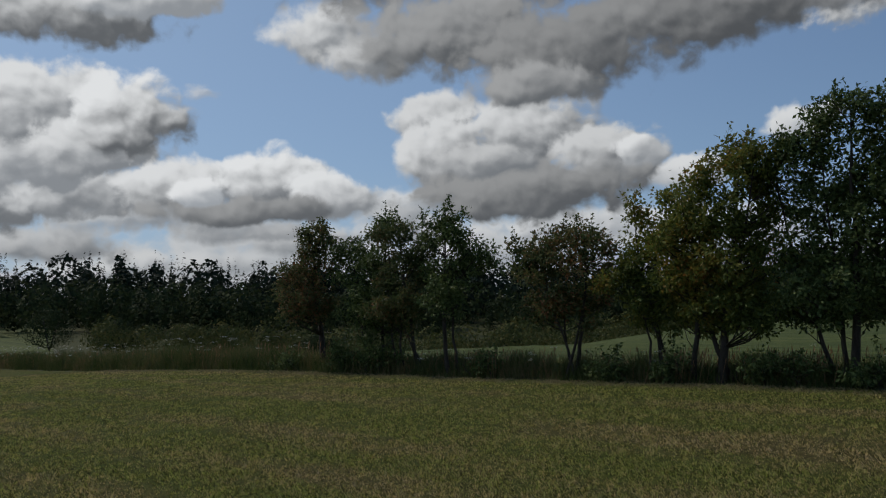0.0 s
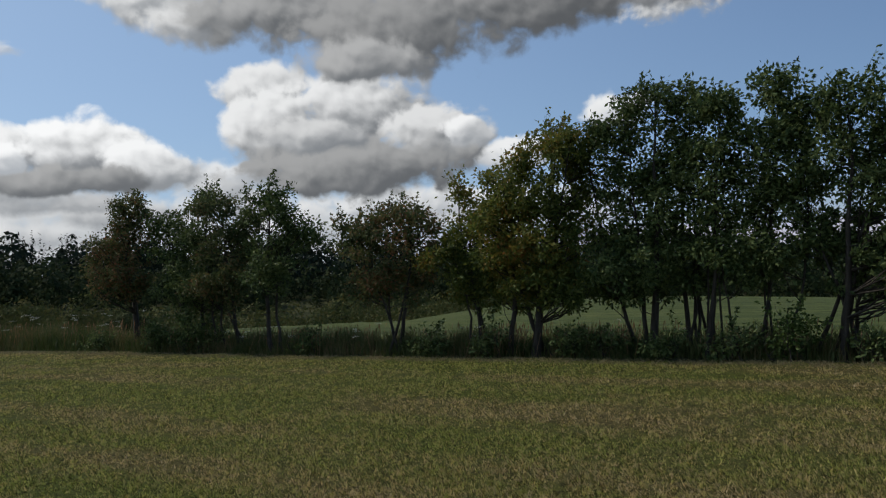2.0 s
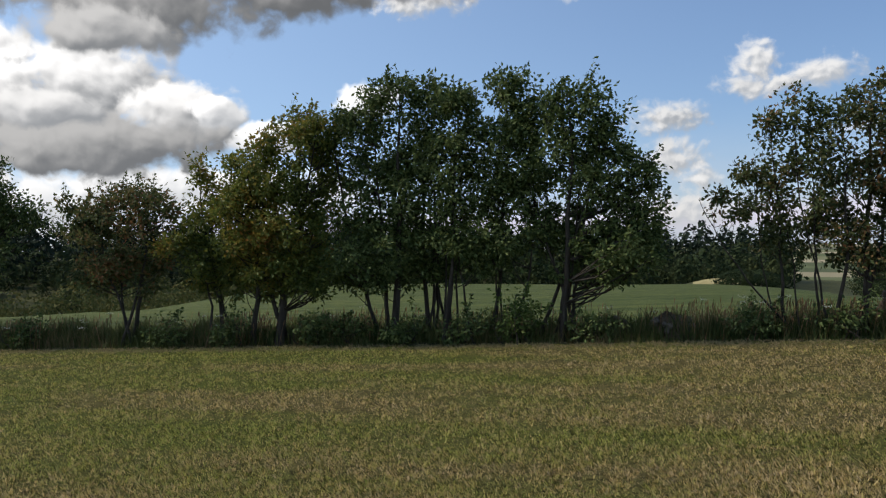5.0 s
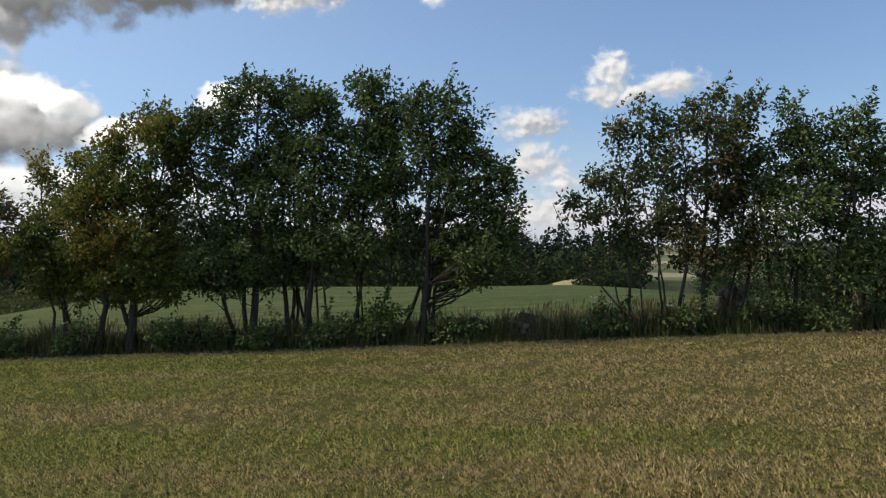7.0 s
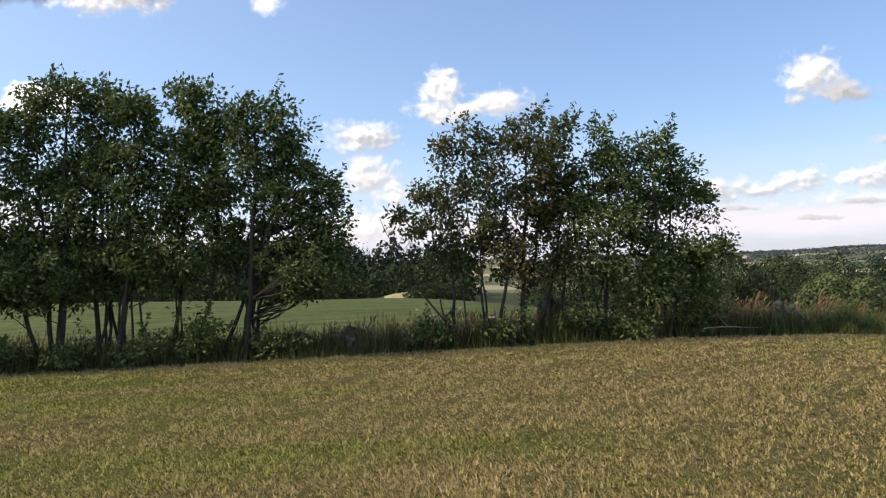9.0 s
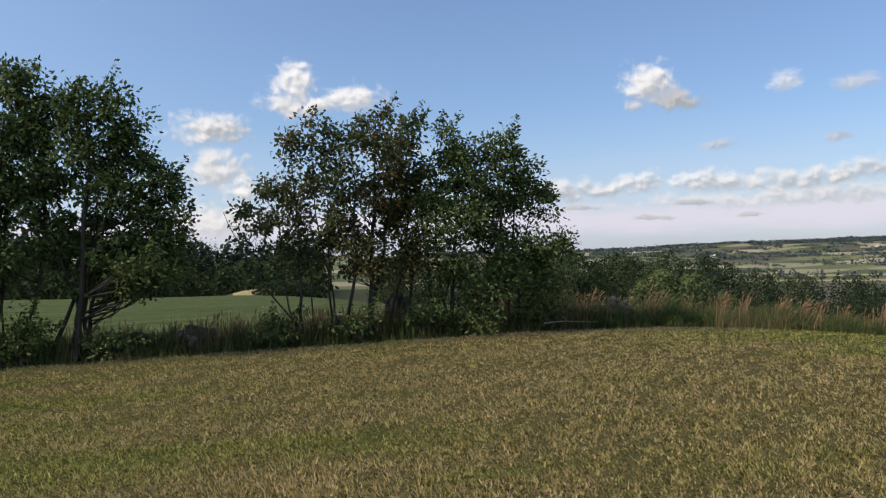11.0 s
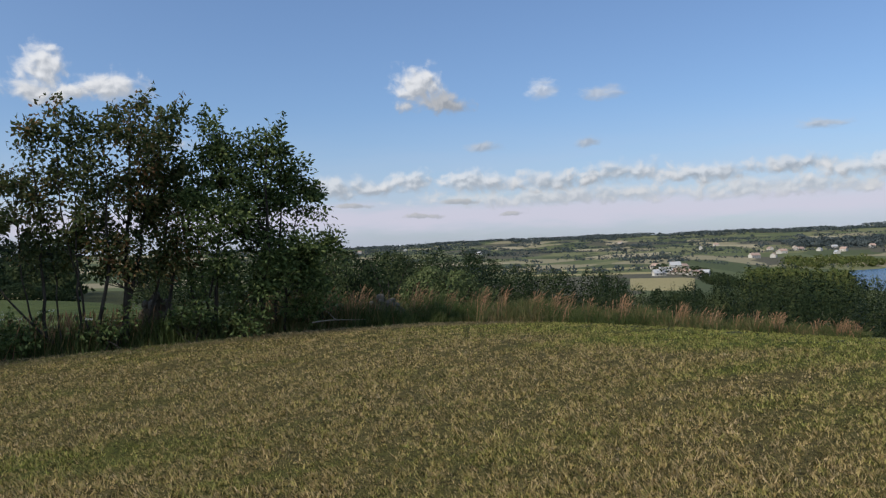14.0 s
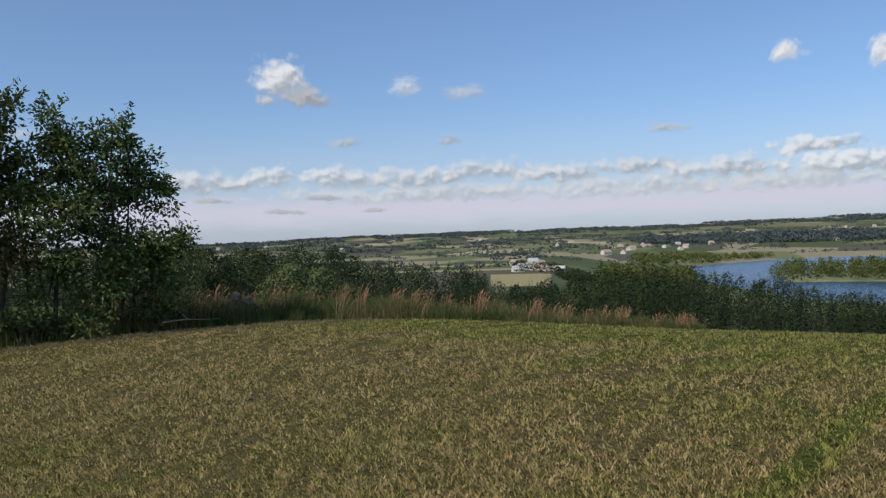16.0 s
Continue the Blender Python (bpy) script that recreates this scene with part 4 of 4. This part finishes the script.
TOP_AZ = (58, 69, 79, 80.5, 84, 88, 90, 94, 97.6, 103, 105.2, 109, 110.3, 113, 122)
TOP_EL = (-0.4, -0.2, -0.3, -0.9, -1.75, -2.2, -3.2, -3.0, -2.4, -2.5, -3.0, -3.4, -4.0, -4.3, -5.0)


def wood(name, label, seed, count, az, d, height, half, sprays, size, mat, conifer=0.0, keep=None, skyline=False):
    rng = np.random.default_rng(seed)
    a = np.radians(rng.uniform(*az, count))
    r = np.sqrt(rng.uniform(d[0] ** 2, d[1] ** 2, count))
    x, y = r * np.sin(a), r * np.cos(a)
    h = rng.uniform(*height, count)
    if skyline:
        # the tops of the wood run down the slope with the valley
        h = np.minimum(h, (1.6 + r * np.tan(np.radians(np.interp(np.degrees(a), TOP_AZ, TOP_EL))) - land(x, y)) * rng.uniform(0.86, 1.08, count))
    w = half * rng.uniform(0.7, 1.3, count) * h / np.mean(height)
    ok = h > 2.5
    if keep is not None:
        ok &= keep(np.degrees(a), r)
    v, q = crowns(rng, x[ok], y[ok], h[ok], w[ok], sprays, size, conifer)
    return tagged(new(name, net(name, v, q, mat, False)), label, "woods", kind="stuff")


def dry(a, r):
    return land(r * np.sin(np.radians(a)), r * np.cos(np.radians(a))) > LAKE_Z + 1


wood("spruce_forest", "dark spruce forest on the far valley side", 31, 1350, (-36, 52), (225, 310), (12, 18.5), 3.0, 115, 0.8, M_SPRUCE, 0.7)
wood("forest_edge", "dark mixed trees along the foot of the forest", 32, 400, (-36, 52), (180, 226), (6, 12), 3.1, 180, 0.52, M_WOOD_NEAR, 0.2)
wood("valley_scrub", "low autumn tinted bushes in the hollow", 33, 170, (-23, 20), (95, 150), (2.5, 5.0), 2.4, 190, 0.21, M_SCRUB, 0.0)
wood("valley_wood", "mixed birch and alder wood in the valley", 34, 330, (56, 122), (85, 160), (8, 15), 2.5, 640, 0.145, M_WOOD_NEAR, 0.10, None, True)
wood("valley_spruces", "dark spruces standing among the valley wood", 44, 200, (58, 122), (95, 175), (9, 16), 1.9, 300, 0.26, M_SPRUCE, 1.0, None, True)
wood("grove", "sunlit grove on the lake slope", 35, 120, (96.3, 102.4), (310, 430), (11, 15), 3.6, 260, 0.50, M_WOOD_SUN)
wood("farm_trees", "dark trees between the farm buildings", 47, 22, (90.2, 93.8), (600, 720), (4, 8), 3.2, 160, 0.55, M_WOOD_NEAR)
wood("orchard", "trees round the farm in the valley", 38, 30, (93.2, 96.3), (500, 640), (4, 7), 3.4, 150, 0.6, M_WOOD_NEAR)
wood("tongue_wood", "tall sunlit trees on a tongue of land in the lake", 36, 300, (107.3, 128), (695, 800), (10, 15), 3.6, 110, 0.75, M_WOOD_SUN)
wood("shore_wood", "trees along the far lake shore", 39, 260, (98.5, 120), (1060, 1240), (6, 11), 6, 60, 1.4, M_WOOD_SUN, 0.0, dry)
wood("ridge_forest", "dark forest on the far ridges", 40, 3000, (60, 122), (3500, 4700), (8, 14), 16, 26, 4.0, M_FAR_HAZED, 0.0, lambda a, r: np.sin(a * 0.9 + r * 0.0023) * np.sin(r * 0.0041 + a * 0.23) > -0.25)
wood("hill_copses", "small woods scattered between the far fields", 46, 1500, (60, 122), (1800, 3500), (6, 11), 10, 26, 3.0, M_FAR_HAZED, 0.0, lambda a, r: np.sin(a * 1.7 + r * 0.0031) * np.sin(r * 0.0067 + a * 0.41) > 0.42)
wood("dark_forest", "dark forest block across the lake", 41, 750, (98.8, 122), (1750, 2150), (10, 15), 10, 46, 2.8, M_FAR_HAZED, 0.2)


def far_hedges():
    """Lines of trees and bushes between the far fields."""
    rng = np.random.default_rng(37)
    xs, ys = [], []
    for _ in range(220):
        a, r = math.radians(rng.uniform(63, 121)), math.sqrt(rng.uniform(560 ** 2, 3000 ** 2))
        turn = radians(20) + (math.pi / 2 if rng.random() < 0.8 else 0) + rng.normal(0, 0.12)
        k = rng.uniform(-0.5, 0.5, 20) * rng.uniform(50, 240)
        xs.append(r * math.sin(a) + k * math.cos(turn) + rng.normal(0, 3, 20))
        ys.append(r * math.cos(a) + k * math.sin(turn) + rng.normal(0, 3, 20))
    x, y = np.concatenate(xs), np.concatenate(ys)
    ok = dry(np.degrees(np.arctan2(x, y)), np.hypot(x, y))
    x, y = x[ok], y[ok]
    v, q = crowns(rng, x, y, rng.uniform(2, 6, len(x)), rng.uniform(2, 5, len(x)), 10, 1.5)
    tagged(new("far_hedges", net("far_hedges", v, q, M_FAR_HAZED, False)), "hedges and copses between distant fields", "hedges", kind="stuff")


far_hedges()


# willows and bushes at the wood's front edge
def willow(az, d, h, half, seed, mat, label):
    rng = np.random.default_rng(seed)
    x, y = np.array([d * math.sin(radians(az))]), np.array([d * math.cos(radians(az))])
    thing = tagged(new("bush"), label, "bush", "bushes below the hill brow")
    v, q = crowns(rng, x, y, np.array([h]), np.array([half]), 2400, 0.13)
    part("crown", net("crown", v, q, mat, False), thing)
    base = (float(x[0]), float(y[0]), float(land(x, y)[0]) - 0.1)
    lines = [((base, np.array(base) + [math.cos(t) * half * 0.3, math.sin(t) * half * 0.3, h * 0.5], np.array(base) + [math.cos(t) * half * 0.6, math.sin(t) * half * 0.6, h * 0.85]), (0.09, 0.06, 0.02)) for t in (0.4, 2.5, 4.6)]
    v, q = tubes(lines, 5)
    part("trunk", net("trunk", v, q, M_BARK), thing)


for i, (az, d, h, half) in enumerate([(72.5, 70, 5.4, 3.1), (75.3, 66, 4.6, 2.2), (77.2, 66, 4.8, 2.2), (79.0, 68, 4.0, 1.9), (69.6, 72, 5.0, 2.8), (67.5, 68, 5.5, 2.6)]):
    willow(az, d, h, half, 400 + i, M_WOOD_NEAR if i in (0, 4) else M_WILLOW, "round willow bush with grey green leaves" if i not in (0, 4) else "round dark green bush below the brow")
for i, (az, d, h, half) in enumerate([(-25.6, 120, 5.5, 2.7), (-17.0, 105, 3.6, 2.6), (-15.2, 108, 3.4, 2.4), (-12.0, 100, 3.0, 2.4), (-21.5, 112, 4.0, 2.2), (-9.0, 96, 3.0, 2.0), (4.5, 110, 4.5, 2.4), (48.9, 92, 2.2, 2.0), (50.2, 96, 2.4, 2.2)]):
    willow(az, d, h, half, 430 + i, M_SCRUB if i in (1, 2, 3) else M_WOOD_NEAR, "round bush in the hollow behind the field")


# ---- heaps of stones, dead wood, farms ----
def stone_heap(s, n, half, tall, count, seed, label):
    rng = np.random.default_rng(seed)
    x, y = on_line(s, n)
    z = float(land(x, y))
    thing = tagged(new("stone_heap"), label, "stone heap", "heaps at the field edge")
    thing.location = (x, y, z)
    a = np.linspace(0, 2 * math.pi, 25)[:-1]
    r = np.linspace(0, 1, 8)
    rr, aa = np.meshgrid(r, a, indexing="ij")
    w = half * (1 + 0.15 * np.sin(3 * aa + seed))
    v = np.stack([rr * w * np.cos(aa), rr * w * np.sin(aa), tall * (1 - rr ** 1.8) - 0.05 + 0.04 * rng.standard_normal(rr.shape)], -1).reshape(-1, 3)
    i = np.arange(len(v)).reshape(rr.shape)
    q = np.stack([i[:-1], np.roll(i[:-1], -1, 1), np.roll(i[1:], -1, 1), i[1:]], -1).reshape(-1, 4)
    part("mound", net("mound", v, q, M_SOIL), thing, "brown overgrown soil")
    bm = bmesh.new()
    bmesh.ops.create_icosphere(bm, subdivisions=2, radius=1)
    for vert in bm.verts:
        vert.co *= 1 + 0.22 * noise.noise(vert.co * 1.4 + Vector((seed, 0, 0)))
    me = bpy.data.meshes.new("stone")
    bm.to_mesh(me)
    bm.free()
    me.materials.append(M_STONE)
    for _ in range(count):
        k, b = math.sqrt(rng.random()) * 0.95, rng.uniform(0, 2 * math.pi)
        stone = part("stone", me, thing)
        stone.location = (k * half * math.cos(b), k * half * math.sin(b), tall * (1 - k ** 1.8))
        stone.rotation_euler = rng.uniform(0, 6, 3)
        stone.scale = rng.uniform(0.04, 0.10) * rng.uniform(0.8, 1.3, 3)


stone_heap(0.0, 16.8, 0.6, 0.50, 16, 1, "brown heap of field stones overgrown with grass")
stone_heap(-1.05, 16.8, 0.5, 0.42, 12, 2, "low brown heap of field stones in the verge")
stone_heap(4.1, 17.2, 0.5, 0.9, 24, 3, "steep grey heap of field stones under trees")
stone_heap(9.3, 17.4, 0.6, 0.55, 26, 4, "grey heap of field stones in dry grass")


def fallen_branch():
    thing = tagged(new("fallen_branch"), "pale bleached branch lying in the verge grass", "branch")
    pts = []
    for k in np.linspace(0, 1, 8):
        x, y = on_line(6.9 + 1.3 * k, 15.9 + 0.2 * k)
        pts.append((x, y, float(land(x, y)) + 0.16 + 0.02 * math.sin(5 * k)))
    x, y = pts[3][0], pts[3][1]
    side = [pts[3], (x + 0.2, y + 0.25, pts[3][2] + 0.15), (x + 0.35, y + 0.4, pts[3][2] + 0.18)]
    v, q = tubes([(pts, np.linspace(0.015, 0.006, 8)), (side, (0.012, 0.008, 0.004))], 7)
    part("limb", net("limb", v, q, M_DEADWOOD), thing)


fallen_branch()


def umbels():
    """White umbels and tall weed stalks in the verge."""
    rng = np.random.default_rng(51)
    n = 170
    s = np.concatenate([rng.uniform(-60, -23, n - 30), rng.uniform(-20, 6, 30)])
    x, y = on_line(s, rng.uniform(15.8, 17.6, n))
    z = land(x, y)
    h = rng.uniform(0.6, 1.1, n) * np.where(s < -22, 1.15, 0.7)
    stalks = [((np.array([a, b, c]), np.array([a + rng.normal(0, 0.03), b + rng.normal(0, 0.03), c + t * 0.6]), np.array([a + rng.normal(0, 0.06), b + rng.normal(0, 0.06), c + t])), (0.006, 0.005, 0.003)) for a, b, c, t in zip(x, y, z, h)]
    v, q = tubes(stalks, 3)
    tagged(new("weed_stalk", net("weed_stalk", v, q, M_BLADE)), "tall green weed stalks in the verge", "weeds", kind="stuff")
    tips = np.array([p[0][2] for p in stalks])
    idx = np.repeat(np.arange(n), 26)
    at = tips[idx] + rng.standard_normal((len(idx), 3)) * [0.05, 0.05, 0.012]
    v, q = leaves(rng, at, 0.02, 0.008)
    tagged(new("umbel_flower", net("umbel_flower", v, q, M_UMBEL, False)), "white flower umbels above the verge grass", "flowers", kind="stuff")


umbels()


def seed_stalks():
    """Thin dry stalks with seed heads standing above the verge grass."""
    rng = np.random.default_rng(52)
    n = 2600
    s = rng.uniform(-60, 9, n)
    s = np.where(rng.random(n) < 0.4, rng.choice([-30.0, -14.6, -9.0, -6.8, 0.6, 2.2, 2.9, 7.8], n) + rng.normal(0, 0.45, n), s)
    x, y = on_line(s, rng.uniform(15.9, 17.9, n))
    root = np.stack([x, y, land(x, y) - 0.02], -1)
    h = rng.uniform(0.45, 0.85, n) * np.where(s < -22, 1.2, 0.9)
    tip = root + np.stack([rng.normal(0.06, 0.08, n), rng.normal(-0.05, 0.08, n), h], -1)
    w = unit(rng.standard_normal((n, 3)) * [1, 1, 0]) * 0.004
    neck = root * 0.2 + tip * 0.8
    v = np.stack([root - w, root + w, neck + w * 0.7, neck - w * 0.7, neck + w * 3 + (tip - neck) * 0.4, tip, neck - w * 3 + (tip - neck) * 0.4], 1).reshape(-1, 3)
    i = np.arange(n)[:, None] * 7
    q = np.concatenate([i + np.array([[0, 1, 2, 3]]), i + np.array([[3, 2, 4, 6]])])
    t = i + np.array([[6, 4, 5]])
    tagged(new("seed_stalk", net("seed_stalk", v, [q, t], M_STRAW, False)), "thin dry grass stalks with seed heads in the verge", "grass", kind="stuff")


seed_stalks()


def house(az, d, long, wide, eaves, turn, roof_mat, label, group, seed, pitch=0.8):
    """A gabled building with roof, chimney, doors and windows."""
    x, y = d * math.sin(radians(az)), d * math.cos(radians(az))
    thing = tagged(new("house"), label, "house", group)
    thing.matrix_basis = pose(x, y, float(land(x, y)) - 0.3, 0, 0, turn)
    a, b, top = long / 2, wide / 2, eaves + wide / 2 * pitch
    v = [(-a, -b, 0), (a, -b, 0), (a, b, 0), (-a, b, 0), (-a, -b, eaves), (a, -b, eaves), (a, b, eaves), (-a, b, eaves), (-a, 0, top), (a, 0, top)]
    quads = np.array([(0, 1, 5, 4), (2, 3, 7, 6), (0, 3, 2, 1)])
    pent = np.array([(1, 2, 6, 9, 5), (3, 0, 4, 8, 7)])
    part("wall", net("wall", np.array(v, float), [quads, pent], M_PLASTER, False), thing)
    e, o, t = 0.5, 0.4, 0.22
    roof = []
    for side in (-1, 1):
        edge = (side * (b + e), eaves - e * pitch)
        for up in (0.05, 0.05 + t):
            for xx in (-a - o, a + o):
                roof += [(xx, edge[0], edge[1] + up), (xx, 0, top + up)]
    roof = np.array(roof, float)
    box = np.array([(0, 1, 3, 2), (4, 6, 7, 5), (0, 4, 5, 1), (2, 3, 7, 6), (0, 2, 6, 4), (1, 5, 7, 3)])
    part("roof", net("roof", roof, np.vstack([box, box + 8]), roof_mat, False), thing)
    cube = np.array([(0, 2, 3, 1), (4, 5, 7, 6), (0, 1, 5, 4), (2, 6, 7, 3), (0, 4, 6, 2), (1, 3, 7, 5)])

    def block(name, x0, x1, y0, y1, z0, z1, mat):
        vv = np.array([(p, q, r) for p in (x0, x1) for q in (y0, y1) for r in (z0, z1)], float)
        part(name, net(name, vv, cube, mat, False), thing)

    block("chimney", a * 0.3, a * 0.3 + 0.6, -0.3, 0.3, top - 0.6, top + 1.0, M_TILE)
    for side in (-1, 1):
        count = max(int(long / 4), 1)
        for i in range(count):
            wx = -a + long * (i + 0.5) / count
            block("window", wx - 0.55, wx + 0.55, side * b - 0.06, side * b + 0.06, 1.2, min(2.5, eaves - 0.3), M_GLASS)


FARM = "white plastered farm building with a gabled roof"
for i, (az, d, lo, wi, ea, turn, mat) in enumerate([(90.6, 640, 9, 6, 2.6, 110, M_SHEET), (91.15, 690, 13, 7, 2.8, 75, M_SHEET), (91.65, 780, 9, 7, 5.0, 100, M_SHEET), (92.0, 670, 11, 6, 2.6, 60, M_TILE),
                                                   (92.6, 650, 7, 5, 2.6, 20, M_TILE), (93.1, 640, 6, 5, 2.6, 130, M_TILE), (93.5, 665, 8, 6, 2.8, 70, M_SHEET), (90.4, 820, 9, 6, 3.4, 40, M_TILE), (92.2, 800, 8, 6, 3.0, 140, M_TILE)]):
    house(az, d, lo, wi, ea, turn, mat, FARM, "farm buildings in the valley", i)
VILLAGE = "small white house in the distant valley"
rng_v = np.random.default_rng(61)
for i in range(26):
    near_lake = i < 14
    az = rng_v.uniform(96.5, 103.5) if near_lake else rng_v.uniform(70, 116)
    d = rng_v.uniform(1350, 1750) if near_lake else rng_v.uniform(1500, 3200)
    x, y = d * math.sin(radians(az)), d * math.cos(radians(az))
    if float(land(x, y)) > LAKE_Z + 2:
        house(az, d, rng_v.uniform(8, 17), rng_v.uniform(7, 9), rng_v.uniform(3, 5), rng_v.uniform(0, 180), (M_TILE, M_TILE, M_SHEET)[i % 3], VILLAGE, "far village houses", i)
